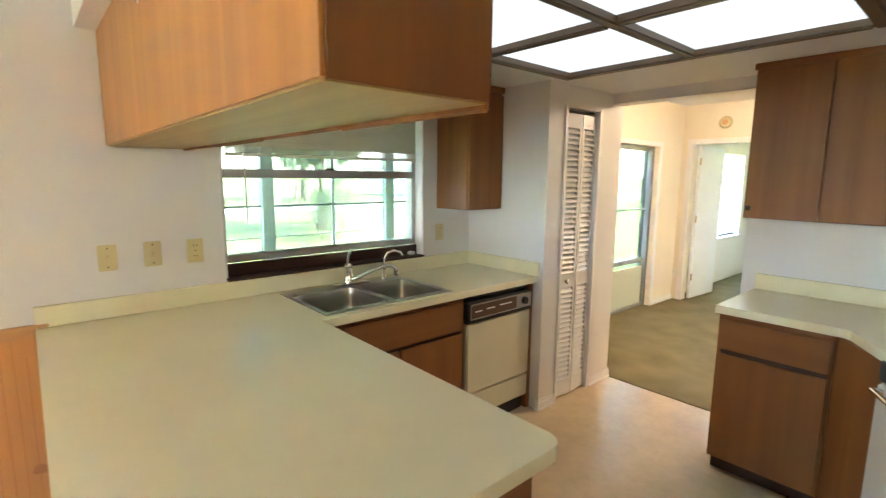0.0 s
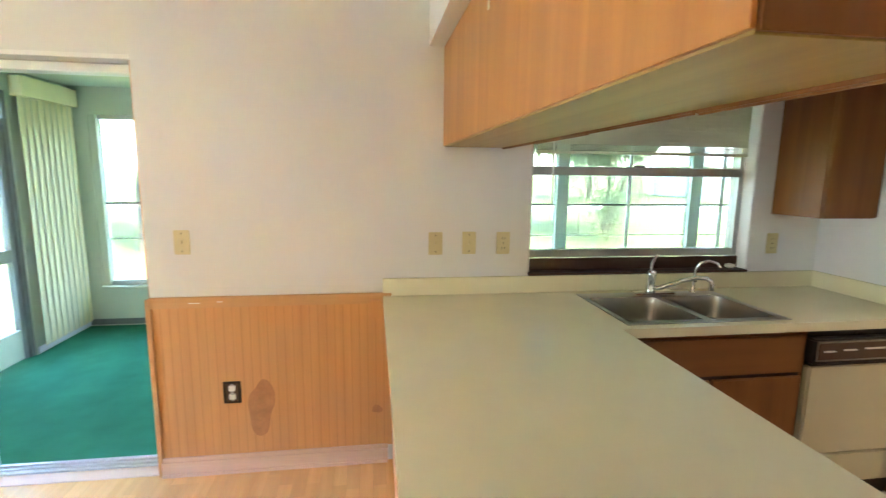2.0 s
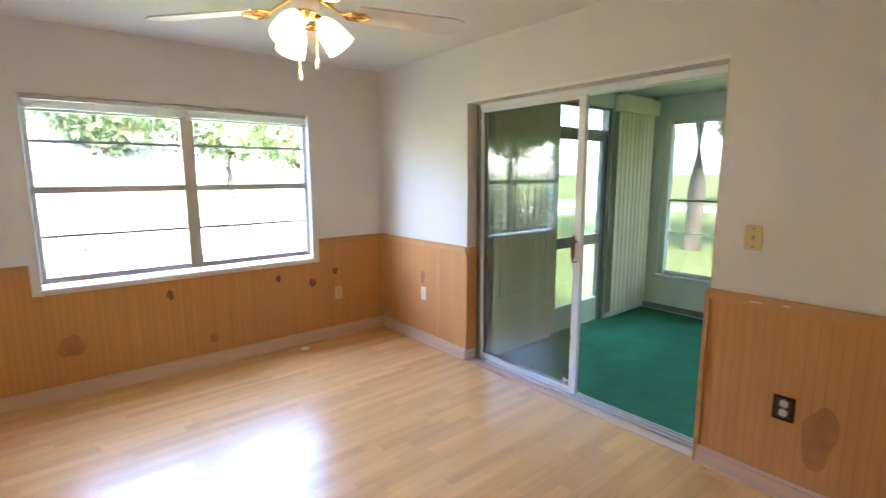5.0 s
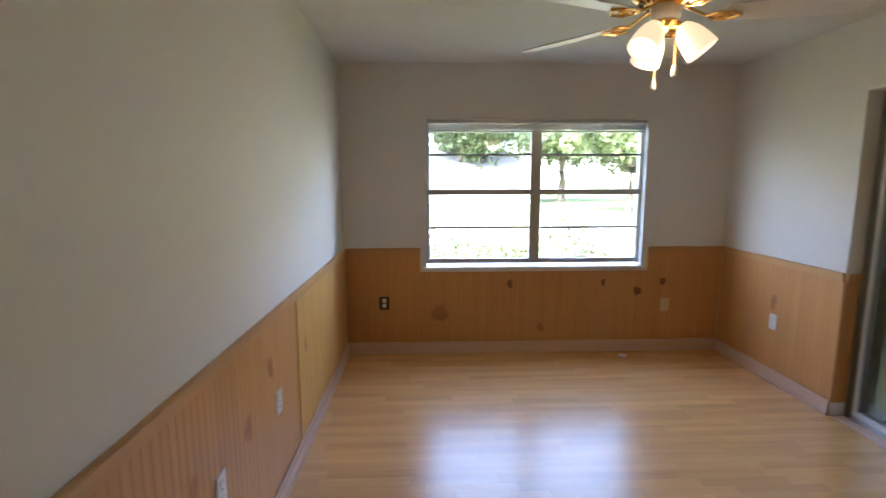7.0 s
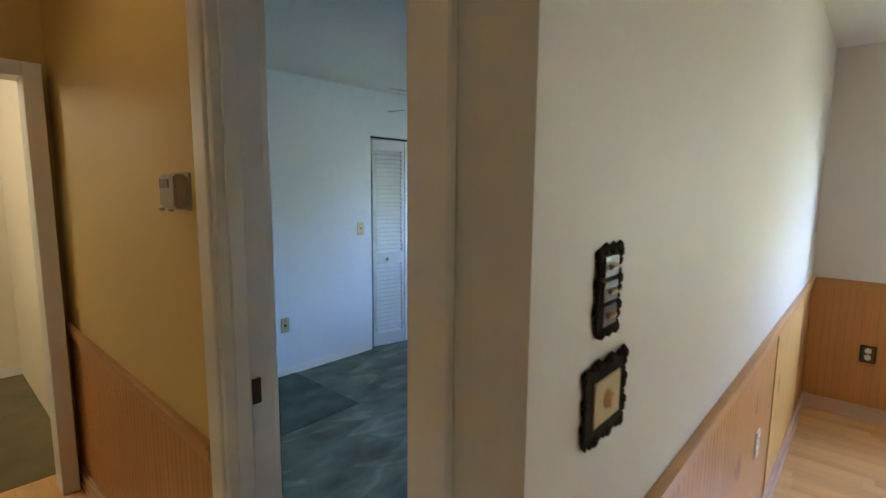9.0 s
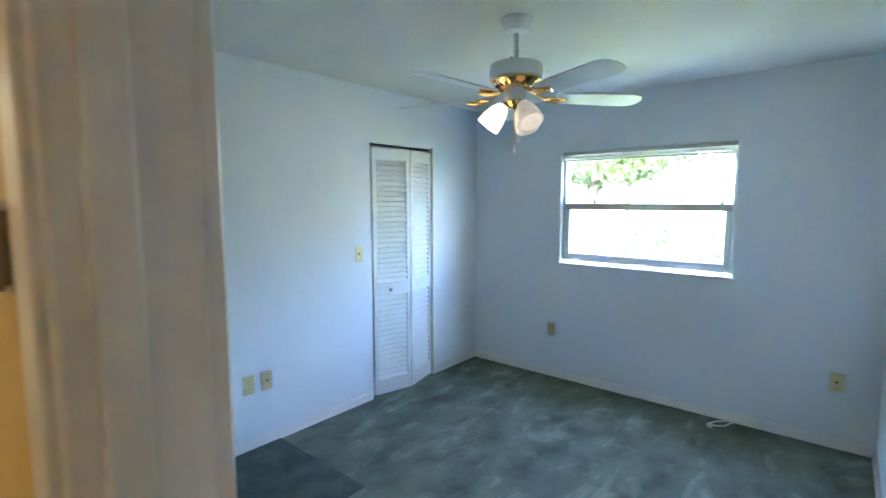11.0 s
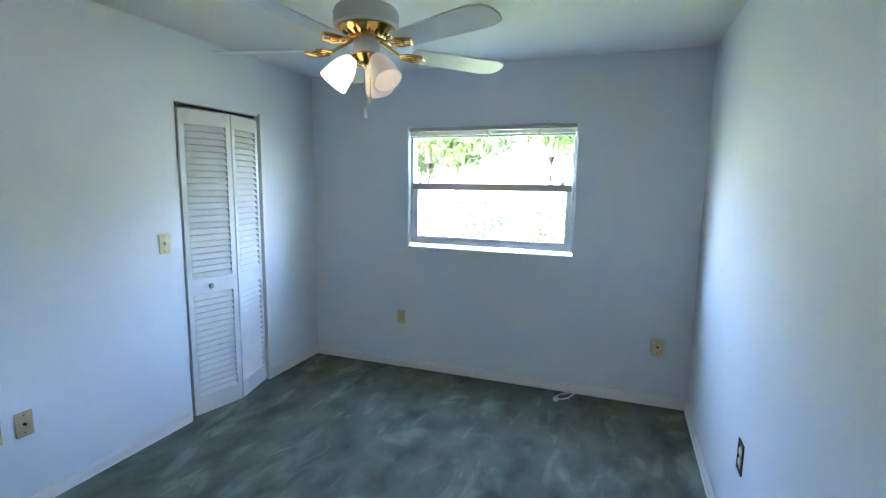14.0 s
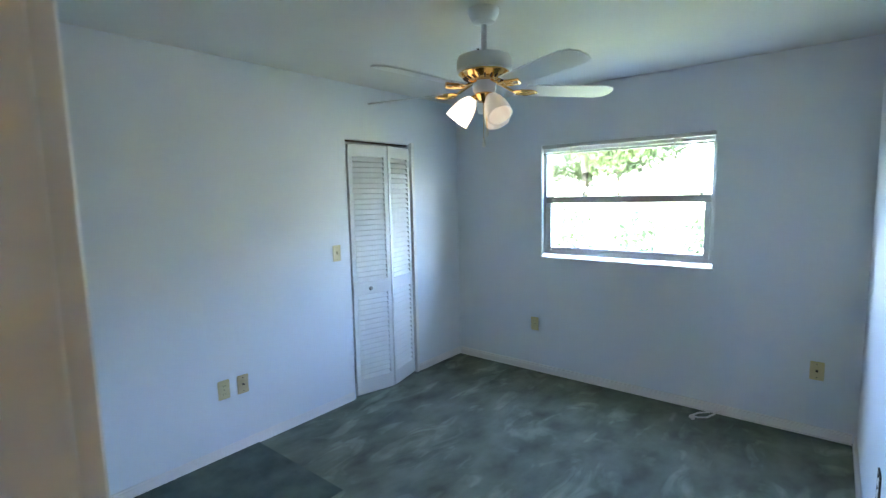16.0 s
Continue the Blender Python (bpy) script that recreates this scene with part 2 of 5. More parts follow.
for _nd in [q for q in PLANK_J.node_tree.nodes if q.type == 'OBJECT_INFO']:
    _to = _nd.outputs["Random"].links[0].to_socket
    _gi = next(q for q in PLANK_J.node_tree.nodes if q.type == 'NEW_GEOMETRY')
    PLANK_J.node_tree.links.new(_gi.outputs["Random Per Island"], _to)
    PLANK_J.node_tree.nodes.remove(_nd)
SUBFLOOR = mat("floor_underlay", (0.16, 0.09, 0.04), 0.8)
GLASS = glass("window_glass")
GLASS_DIM = glass("door_glass_smoky", (0.84, 0.85, 0.83))
GLASS_PORCH = glass("porch_door_glass", (0.50, 0.52, 0.49))
GLASS_SCREEN = glass("screened_glass", (0.34, 0.355, 0.325))
PANEL_LIGHT = emitter("fluorescent_diffuser", (0.92, 1.0, 0.96), 0.0082, 95.0)
SHADE_LIT = emitter("lit_frosted_shade", (1.0, 0.76, 0.44), 0.032)
SHADE_DIM = emitter("half_lit_frosted_shade", (1.0, 0.80, 0.55), 0.0035)
GRASS = mat("grass", (0.135, 0.160, 0.060), 0.9, vary=0.35, scale=0.5, fine=30, bump=0.6, depth=0.03, spec=0.1)
ASPHALT = mat("pale_road", (0.34, 0.33, 0.31), 0.9, vary=0.12, scale=0.8, fine=40, bump=0.2)
LEAF = mat("leaf_green", (0.105, 0.145, 0.062), 0.6, vary=0.30, scale=2.0, fine=12, bump=0.0, rand=0.2)
LEAF_L = mat("leaf_light_green", (0.16, 0.205, 0.085), 0.6, vary=0.30, scale=2.0, fine=12, bump=0.0, rand=0.2)
LEAF_D = mat("leaf_dark_green", (0.050, 0.078, 0.030), 0.6, vary=0.35, scale=2.0, fine=12, bump=0.0, rand=0.2)
BARK = mat("bark", (0.15, 0.12, 0.09), 0.9, vary=0.3, scale=5, fine=30, bump=0.6, depth=0.02, stretch=(3, 3, 0.6))
STUCCO = mat("white_stucco", (0.74, 0.73, 0.70), 0.8, vary=0.05, scale=2, fine=60, bump=0.3)
ROOFING = mat("roof_shingle_grey", (0.30, 0.28, 0.26), 0.9, vary=0.15, scale=4, fine=30, bump=0.4)
# greyed paint that puts the closet's inner shade into the colour
PLAINDARK = mat("closet_shadow_paint", (0.55, 0.55, 0.55), 0.8)

# ---- mesh helpers ----


def box(bm, x0, y0, z0, x1, y1, z1):
    m = Matrix.Translation(((x0 + x1) / 2, (y0 + y1) / 2, (z0 + z1) / 2)) @ Matrix.Diagonal((abs(x1 - x0), abs(y1 - y0), abs(z1 - z0), 1))
    return bmesh.ops.create_cube(bm, size=1, matrix=m)["verts"]


def rbox(x0, y0, z0, x1, y1, z1, r=0.003, seg=2):
    """A box with rounded edges, as a bmesh."""
    bm = bmesh.new()
    box(bm, x0, y0, z0, x1, y1, z1)
    bmesh.ops.bevel(bm, geom=bm.edges[:], offset=min(r, 0.45 * min(abs(x1 - x0), abs(y1 - y0), abs(z1 - z0))), segments=seg, affect='EDGES')
    return bm


def lathe(profile, seg=32):
    """A turned body from (radius, height) pairs, as a bmesh."""
    bm = bmesh.new()
    rings = []
    for r, z in profile:
        rings.append([bm.verts.new((r * math.cos(2 * math.pi * i / seg), r * math.sin(2 * math.pi * i / seg), z)) for i in range(seg)])
    for a, b in zip(rings, rings[1:]):
        for i in range(seg):
            bm.faces.new((a[i], a[(i + 1) % seg], b[(i + 1) % seg], b[i]))
    for ring in (rings[0], rings[-1]):
        if sum((v.co - ring[0].co).length for v in ring) > 1e-4:
            bm.faces.new(ring)
    bmesh.ops.remove_doubles(bm, verts=bm.verts[:], dist=1e-5)
    bmesh.ops.recalc_face_normals(bm, faces=bm.faces[:])
    return bm


def tube(points, r, seg=10):
    """A round bar along a line of points, as a bmesh."""
    bm = bmesh.new()
    pts = [Vector(p) for p in points]
    rings = []
    for i, p in enumerate(pts):
        d = (pts[min(i + 1, len(pts) - 1)] - pts[max(i - 1, 0)]).normalized()
        q = d.to_track_quat('Z', 'Y')
        rings.append([bm.verts.new(p + q @ Vector((r * math.cos(2 * math.pi * k / seg), r * math.sin(2 * math.pi * k / seg), 0))) for k in range(seg)])
    for a, b in zip(rings, rings[1:]):
        for k in range(seg):
            bm.faces.new((a[k], a[(k + 1) % seg], b[(k + 1) % seg], b[k]))
    bm.faces.new(rings[0])
    bm.faces.new(rings[-1])
    bmesh.ops.recalc_face_normals(bm, faces=bm.faces[:])
    return bm


def moved(bm, m):
    bmesh.ops.transform(bm, matrix=m, verts=bm.verts[:])
    return bm


def mesh_of(name, bm, material, smooth=False):
    me = bpy.data.meshes.new(name)
    bm.to_mesh(me)
    bm.free()
    me.materials.append(material)
    if smooth:
        me.shade_smooth()
        me.set_sharp_from_angle(angle=radians(40))
    return me


def part(name, bm, material, parent, label="", smooth=False):
    ob = new(name, mesh_of(name, bm, material, smooth))
    ob.parent = parent
    if label:
        ob["label"] = label
    return ob


def solid(name, bm, material, label, category, kind="", group="", smooth=False):
    return tagged(new(name, mesh_of(name, bm, material, smooth)), label, category, group, kind)


def thing(name, label, category, group="", kind="", at=None):
    ob = new(name)
    ob.empty_display_size = 0.1
    if at is not None:
        ob.matrix_basis = at
    return tagged(ob, label, category, group, kind)


def share(name, mesh, parent, m):
    ob = new(name, mesh)
    ob.parent = parent
    ob.matrix_basis = m
    return ob


def wall(name, axis, c0, c1, u0, u1, z0, z1, openings, material, label):
    """A wall c0 to c1 thick that runs from u0 to u1 along the other axis; openings (u0, u1, z0, z1) go through it."""
    bm = bmesh.new()
    cuts = sorted({u0, u1, *[o[0] for o in openings], *[o[1] for o in openings]})
    for a, b in zip(cuts, cuts[1:]):
        zs = [z0]
        for o in sorted(openings, key=lambda q: q[2]):
            if o[0] <= a + 1e-6 and o[1] >= b - 1e-6:
                zs += [o[2], o[3]]
        zs.append(z1)
        for lo, hi in zip(zs[::2], zs[1::2]):
            if hi - lo > 1e-4:
                if axis == "y":
                    box(bm, a, c0, lo, b, c1, hi)
                else:
                    box(bm, c0, a, lo, c1, b, hi)
    return solid(name, bm, material, label, "wall", "structure")

# ---- floors, walls, ceilings ----


H = 2.44
floor_b = bmesh.new()
box(floor_b, -4.35, -3.36, -0.20, 0.62, 0.0, -0.008)
box(floor_b, -2.91, 0.0, -0.20, -1.11, 0.19, -0.006)
box(floor_b, -0.53, -6.09, -0.20, 0.62, -3.36, -0.008)
floor_dining = solid("floor", floor_b, SUBFLOOR, "honey laminate plank floor of dining area and hall", "floor", "structure")
solid("floor_kitchen", rbox(0.62, -3.4, -0.20, 3.37, 0.0, 0.0, 0.001, 1), VINYL, "mottled beige sheet vinyl kitchen floor", "floor", "structure")
solid("floor_living", rbox(3.37, -4.0, -0.20, 9.0, 0.25, 0.006, 0.004, 1), CARPET_OLIVE, "worn olive beige carpet of the living room", "carpet", "structure")
solid("floor_bedroom", rbox(-4.2, -6.56, -0.20, -0.53, -3.40, 0.004, 0.004, 1), CARPET_G, "mottled dark green carpet with vacuum marks", "carpet", "structure")
solid("floor_hall_room", rbox(-1.5, -8.2, -0.20, 2.2, -6.091, 0.002, 0.004, 1), CARPET_OLIVE, "olive carpet of the room beyond the hall", "carpet", "structure")
solid("floor_closet", rbox(-3.9, -7.2, -0.20, -2.4, -6.56, 0.0, 0.004, 1), CARPET_G, "dark green closet carpet", "carpet", "structure")
solid("floor_sunroom", rbox(-2.95, 0.15, -0.22, 4.5, 2.75, -0.012, 0.004, 1), CARPET_SUN, "bright emerald green carpet of the sunroom", "carpet", "structure")
solid("carpet_patch", rbox(-2.00, -6.41, 0.004, -0.62, -5.575, 0.010, 0.002, 1), CARPET_G2, "darker green rectangle of carpet by the wall", "carpet", "structure")

wall("wall_north", "y", 0.0, 0.19, -4.35, 3.37, -0.05, H, [(-2.91, -1.11, -0.05, 2.02), (0.765, 2.06, 1.005, 2.02)], WALL, "white painted north wall")
wall("wall_west_dining", "x", -4.35, -4.15, -3.36, 0.0, -0.05, H, [(-2.59, -0.715, 0.76, 2.00)], WALL, "white painted window wall of the dining area")
wall("wall_west_bedroom", "x", -4.35, -4.165, -6.56, -3.36, -0.05, H, [(-5.54, -4.25, 1.01, 1.94)], WALL_BLUE, "pale blue bedroom window wall")
wall("wall_south_dining", "y", -3.36, -3.285, -4.15, -0.46, -0.05, H, [], WALL, "white painted south wall of the dining area")
wall("wall_north_bedroom", "y", -3.45, -3.36, -4.165, -0.60, -0.05, H, [], WALL_BLUE, "pale blue bedroom wall")
wall("wall_hall_corner", "x", -0.53, -0.46, -4.20, -3.36, -0.05, H, [(-4.20, -3.455, -0.05, 2.03)], WALL, "white wall end beside the bedroom door")
wall("wall_hall", "x", -0.53, -0.495, -5.99, -4.20, -0.05, H, [], WALL_YELLOW, "yellow painted hall wall")
wall("wall_east_bedroom", "x", -0.60, -0.53, -6.42, -3.36, -0.05, H, [(-4.20, -3.455, -0.05, 2.03)], WALL_BLUE, "pale blue bedroom wall with the doorway")
wall("wall_south_bedroom", "y", -6.56, -6.42, -4.165, -0.53, -0.05, H, [(-3.53, -2.82, -0.05, 1.975)], WALL_BLUE, "pale blue bedroom wall with the closet")
closet = bmesh.new()
box(closet, -4.0, -7.3, -0.05, -2.3, -7.2, H)
box(closet, -4.0, -7.2, -0.05, -3.9, -6.56, H)
box(closet, -2.4, -7.2, -0.05, -2.3, -6.56, H)
solid("wall_closet", closet, PLAINDARK, "plain closet walls", "wall", "structure")
wall("wall_hall_end", "y", -6.09, -5.99, -0.53, 0.95, -0.05, H, [(-0.40, 0.38, -0.05, 2.0)], WALL_YELLOW, "yellow hall end wall with a doorway")
wall("wall_hall_east", "x", 0.85, 0.95, -5.99, -3.285, -0.05, H, [], WALL_YELLOW, "yellow hall wall")
beyond = bmesh.new()
box(beyond, -0.53, -8.1, -0.05, -0.50, -6.09, H)
box(beyond, 2.1, -8.1, -0.05, 2.2, -6.09, H)
box(beyond, -1.5, -8.1, -0.05, 2.2, -8.0, H)
box(beyond, 0.95, -6.09, -0.05, 2.2, -5.99, H)
solid("wall_hall_room", beyond, WALL_CREAM, "cream walls of the room beyond the hall", "wall", "structure")
wall("wall_kitchen_south", "y", -3.40, -3.285, 0.95, 3.37, -0.05, H, [], WALL, "white kitchen wall")
wall("wall_kitchen_east", "x", 2.497, 2.60, -0.69, 0.0, -0.05, H, [], WALL, "white kitchen wall beside the pantry")
wall("wall_pantry", "y", -0.69, -0.60, 2.60, 3.37, -0.05, H, [(2.68, 3.07, -0.05, 2.0)], WALL, "white pantry wall with a bifold door")
wall("wall_pantry_end", "x", 3.27, 3.37, -0.60, 0.0, -0.05, H, [], WALL_CREAM, "cream pantry side wall")
wall("wall_kitchen_right", "x", 3.24, 3.37, -3.285, -1.60, -0.05, H, [], WALL, "white wall behind the wall cupboards")
wall("wall_header", "x", 3.24, 3.37, -1.60, -0.69, 2.07, H, [], CEIL, "header over the opening to the living room")
wall("wall_living_north", "y", 0.10, 0.25, 3.37, 9.0, -0.05, H, [(4.75, 5.69, -0.05, 1.92), (7.40, 8.60, 0.69, 1.92)], WALL_CREAM, "cream living room wall")
wall("wall_living_east", "x", 6.30, 6.42, -4.0, 0.10, -0.05, H, [(-0.72, -0.03, -0.05, 1.97)], WALL_CREAM, "cream living room wall with a doorway")
far = bmesh.new()
box(far, 3.37, -4.1, -0.05, 9.0, -4.0, H)
box(far, 9.0, -4.1, -0.05, 9.1, 0.25, H)
solid("wall_living_far", far, WALL_CREAM, "far living room walls", "wall", "structure")

cl = bmesh.new()
box(cl, -4.35, -8.2, H, 9.1, 0.25, H + 0.18)
solid("ceiling", cl, CEIL, "textured white ceiling", "ceiling", "structure")
cl = bmesh.new()
box(cl, 0.23, -3.285, 2.14, 3.24, 0.0, H)
solid("ceiling_kitchen", cl, CEIL, "lowered white kitchen ceiling", "ceiling", "structure")

cl = bmesh.new()
box(cl, -4.165, -6.42, 2.375, -0.60, -3.45, H)
solid("ceiling_bedroom", cl, CEIL, "textured white bedroom ceiling", "ceiling", "structure")

# unseen roof slab added over the house, so that no sun comes in from above
rf = bmesh.new()
box(rf, -4.66, -8.8, H + 0.18, 9.6, 0.4, H + 0.30)
solid("roof", rf, ROOFING, "unseen flat roof slab with eaves, added to block the sun", "roof", "structure")

# ---- laminate planks ----


def planks():
    """Short laminate strips: single parts in the half near the kitchen, one joined mesh beyond."""
    w, ln = 0.066, 0.46
    made = {}
    rng = random.Random(4)
    rest = bmesh.new()
    for i in range(int(4.77 / w) + 1):
        x = -4.15 + i * w
        y = -3.285 - rng.random() * ln
        while y < 0.0:
            a, b = max(y, -3.285), min(y + ln, 0.0)
            if b - a > 0.01:
                if x > -1.75:
                    k = round(b - a, 3)
                    if k not in made:
                        made[k] = mesh_of("plank", rbox(0, 0, -0.008, w - 0.0003, k - 0.0003, 0.0, 0.0004, 1), PLANK)
                    share("plank", made[k], floor_dining, Matrix.Translation((x, a, 0)))
                else:
                    box(rest, x, a, -0.008, x + w - 0.0003, b - 0.0003, 0.0)
            y += ln
    part("planks_far", rest, PLANK_J, floor_dining)["kind"] = "stuff"
    hall = bmesh.new()
    for i in range(17):
        x = -0.495 + i * w
        y = -6.09 - rng.random() * ln
        while y < -3.285:
            box(hall, x, max(y, -6.09), -0.008, min(x + w - 0.0003, 0.62), min(y + ln, -3.285) - 0.0003, 0.0)
            y += ln
    part("planks_hall", hall, PLANK_J, floor_dining)["kind"] = "stuff"


# ---- wainscot, baseboards, trim ----


def wainscot(name, axis, c, side, u0, u1, z0=0.09, z1=0.89, label="honey coloured grooved wood wainscot with a flat cap rail"):
    """Grooved boarding on a wall face at c; side is the way into the room."""
    root = thing(name, label, "wainscot", kind="structure")
    bm, gr = bmesh.new(), bmesh.new()

    def put(b, a0, d0, lo, a1, d1, hi):
        p, q = sorted((c + side * d0, c + side * d1))
        if axis == "y":
            box(b, a0, p, lo, a1, q, hi)
        else:
            box(b, p, a0, lo, q, a1, hi)
    put(gr, u0, 0.0005, z0, u1, 0.005, z1)
    n = max(1, int(round((u1 - u0) / 0.041)))
    st = (u1 - u0) / n
    part("panel_back", gr, WAIN_PALE, root)
    put(bm, u0 + 0.003, 0.004, z0, u0 + st - 0.003, 0.0056, z1)
    board = mesh_of("board", bm, WAIN)
    for i in range(n):
        share("board", board, root, Matrix.Translation((i * st, 0, 0) if axis == "y" else (0, i * st, 0)))
    cp = bmesh.new()
    put(cp, u0, 0.0005, z1 - 0.012, u1, 0.018, z1 + 0.035)
    put(cp, u0, 0.0005, z1 + 0.028, u1, 0.024, z1 + (0.042 if axis == "y" else 0.0405))
    bmesh.ops.bevel(cp, geom=cp.edges[:], offset=0.003, segments=2, affect='EDGES')
    part("cap_rail", cp, CAPW if axis == "y" else CAPW_Y, root)
    return root


def baseboard(name, axis, c, side, u0, u1, material, h=0.10, t=0.014):
    bm = bmesh.new()
    for d, lo, hi in ((t, 0.0, h * 0.78), (t * 0.6, h * 0.78, h), (t * 1.5, 0.0, h * 0.16)):
        p, q = sorted((c + side * 0.0005, c + side * d))
        if axis == "y":
            box(bm, u0, p, lo, u1, q, hi)
        else:
            box(bm, p, u0, lo, q, u1, hi)
    return solid(name, bm, material, "moulded baseboard along the wall", "baseboard", "structure")


wainscot("wainscot_north", "y", 0.0, -1, -1.11, 0.044)
wainscot("wainscot_corner", "y", 0.0, -1, -4.143, -2.91)
wainscot("wainscot_west_a", "x", -4.15, 1, -3.278, -2.64)
wainscot("wainscot_west_b", "x", -4.15, 1, -0.665, -0.007)
wainscot("wainscot_south", "y", -3.285, 1, -4.143, -0.46)
wainscot("wainscot_hall", "x", -0.495, 1, -5.99, -4.264, z1=0.79)
wainscot("wainscot_return", "x", -2.91, 1, 0.0, 0.09)
low = thing("wainscot_west_low", "honey wood wainscot below the dining window", "wainscot", kind="structure")
lb, lg = bmesh.new(), bmesh.new()
box(lg, -4.1495, -2.64, 0.09, -4.145, -0.665, 0.72)
part("panel_back", lg, WAIN_PALE, low)
box(lb, -4.146, -2.64 + 0.003, 0.09, -4.1438, -2.64 + 1.975 / 48 - 0.003, 0.715)
low_board = mesh_of("board", lb, WAIN)
for i in range(48):
    share("board", low_board, low, Matrix.Translation((0, i * 1.975 / 48, 0)))
wp = bmesh.new()
box(wp, -3.60, -3.2765, 0.10, -2.58, -3.2735, 0.885)
solid("wainscot_patch", wp, PATCHW, "paler yellow replacement panel in the wainscot", "wainscot", "structure")

baseboard("baseboard_north", "y", -0.009, -1, -1.11, 0.02, TRIM_TAN)
baseboard("baseboard_corner", "y", -0.009, -1, -4.135, -2.91, TRIM_TAN)
baseboard("baseboard_west", "x", -4.141, 1, -3.275, -0.012, TRIM_TAN_Y)
baseboard("baseboard_south", "y", -3.276, 1, -4.12, -0.46, TRIM_TAN)
baseboard("baseboard_hall", "x", -0.487, 1, -5.99, -4.264, TRIM_TAN_Y)
baseboard("baseboard_bed_west", "x", -4.165, 1, -6.40, -3.47, TRIM, 0.065, 0.020)
baseboard("baseboard_bed_south_a", "y", -6.42, 1, -4.15, -3.56, TRIM, 0.065, 0.011)
baseboard("baseboard_bed_south_b", "y", -6.42, 1, -2.80, -0.60, TRIM, 0.065, 0.011)
baseboard("baseboard_bed_north", "y", -3.45, -1, -4.15, -1.40, TRIM, 0.065, 0.011)
baseboard("baseboard_kitchen_east", "x", 2.497, -1, -0.70, -0.67, TRIM, 0.07, 0.012)
baseboard("baseboard_pantry_a", "y", -0.69, -1, 2.49, 2.66, TRIM, 0.07, 0.012)
baseboard("baseboard_pantry_b", "y", -0.69, -1, 3.09, 3.38, TRIM, 0.07, 0.012)
baseboard("baseboard_pantry_c", "x", 3.37, 1, -0.69, 0.1, TRIM, 0.07, 0.012)
baseboard("baseboard_living_north", "y", 0.10, -1, 5.72, 6.3, TRIM, 0.07, 0.012)
baseboard("baseboard_living_east", "x", 6.30, -1, -4.0, -0.75, TRIM, 0.07, 0.012)
baseboard("baseboard_hall_room", "y", -8.0, 1, -0.5, 2.1, TRIM, 0.08, 0.012)

# ---- windows and doors ----


def pane(x0, y0, z0, x1, y1, z1, parent, material=None, name="pane"):
    bm = bmesh.new()
    box(bm, x0, y0, z0, x1, y1, z1)
    ob = part(name, bm, material or GLASS, parent)
    ob.visible_shadow = False
    return ob


def bar(x0, y0, z0, x1, y1, z1, parent, material, name, label=""):
    return part(name, rbox(x0, y0, z0, x1, y1, z1, 0.003, 1), material, parent, label)


def sill_board(name, x0, y0, z0, x1, y1, z1, parent, material):
    return bar(x0, y0, z0, x1, y1, z1, parent, material, name)


# dining window: two units of four lights
w1 = thing("window_1", "wide aluminium window with two columns of four panes", "window", kind="structure")
fx0, fx1 = -4.285, -4.245
for y0, y1 in ((-2.59, -2.555), (-0.75, -0.715)):
    bar(fx0, y0, 0.785, fx1, y1, 2.0, w1, ALU, "window_frame")
bar(fx0, -1.695, 0.785, fx1 + 0.012, -1.605, 2.0, w1, ALU, "mullion")
bar(fx0, -2.555, 0.785, fx1, -1.695, 0.825, w1, ALU, "window_frame")
bar(fx0, -1.605, 0.785, fx1, -0.75, 0.825, w1, ALU, "window_frame")
for a, b in ((-2.555, -1.695), (-1.605, -0.75)):
    bar(fx0, a, 1.968, fx1, b, 2.0, w1, ALU, "window_frame")
    bar(fx0 - 0.004, a, 1.378, fx1 + 0.006, b, 1.424, w1, ALU, "meeting_rail")
    for z in (1.095, 1.715):
        bar(fx0 + 0.008, a, z - 0.009, fx1 - 0.006, b, z + 0.009, w1, ALU_DARK, "glazing_bar")
    for lo, hi in ((0.825, 1.086), (1.104, 1.378), (1.424, 1.706), (1.724, 1.968)):
        pane(-4.268, a, lo, -4.264, b, hi, w1)
sill_board("window_sill", -4.245, -2.61, 0.744, -4.169, -0.695, 0.761, w1, TRIM)
w1.location.x = 0.035


def side_liners(root, x0, x1, ya, yb, z0, z1, material):
    bar(x0, ya, z0, x1, ya + 0.006, z1, root, material, "reveal")
    bar(x0, yb - 0.006, z0, x1, yb, z1, root, material, "reveal")


side_liners(w1, -4.244, -4.187, -2.59, -0.715, 0.763, 1.998, ALU_W)

# bedroom window: single hung
w2 = thing("window_2", "single-hung aluminium bedroom window", "window", kind="structure")
for y0, y1 in ((-5.54, -5.51), (-4.28, -4.25)):
    bar(fx0, y0, 1.035, fx1, y1, 1.94, w2, ALU_W, "window_frame")
bar(fx0, -5.51, 1.035, fx1, -4.28, 1.07, w2, ALU_W, "window_frame")
bar(fx0, -5.51, 1.91, fx1, -4.28, 1.94, w2, ALU_W, "window_frame")
bar(fx0 - 0.004, -5.51, 1.465, fx1 + 0.010, -4.28, 1.515, w2, ALU, "meeting_rail")
for y in (-5.49, -4.30):
    bar(fx0 + 0.006, y - 0.018, 1.07, fx1 + 0.004, y + 0.018, 1.465, w2, ALU_W, "sash_stile")
bar(fx0 + 0.006, -5.47, 1.07, fx1 + 0.004, -4.32, 1.095, w2, ALU_W, "sash_rail")
pane(-4.268, -5.472, 1.095, -4.264, -4.318, 1.465, w2)
pane(-4.272, -5.51, 1.515, -4.268, -4.28, 1.91, w2)
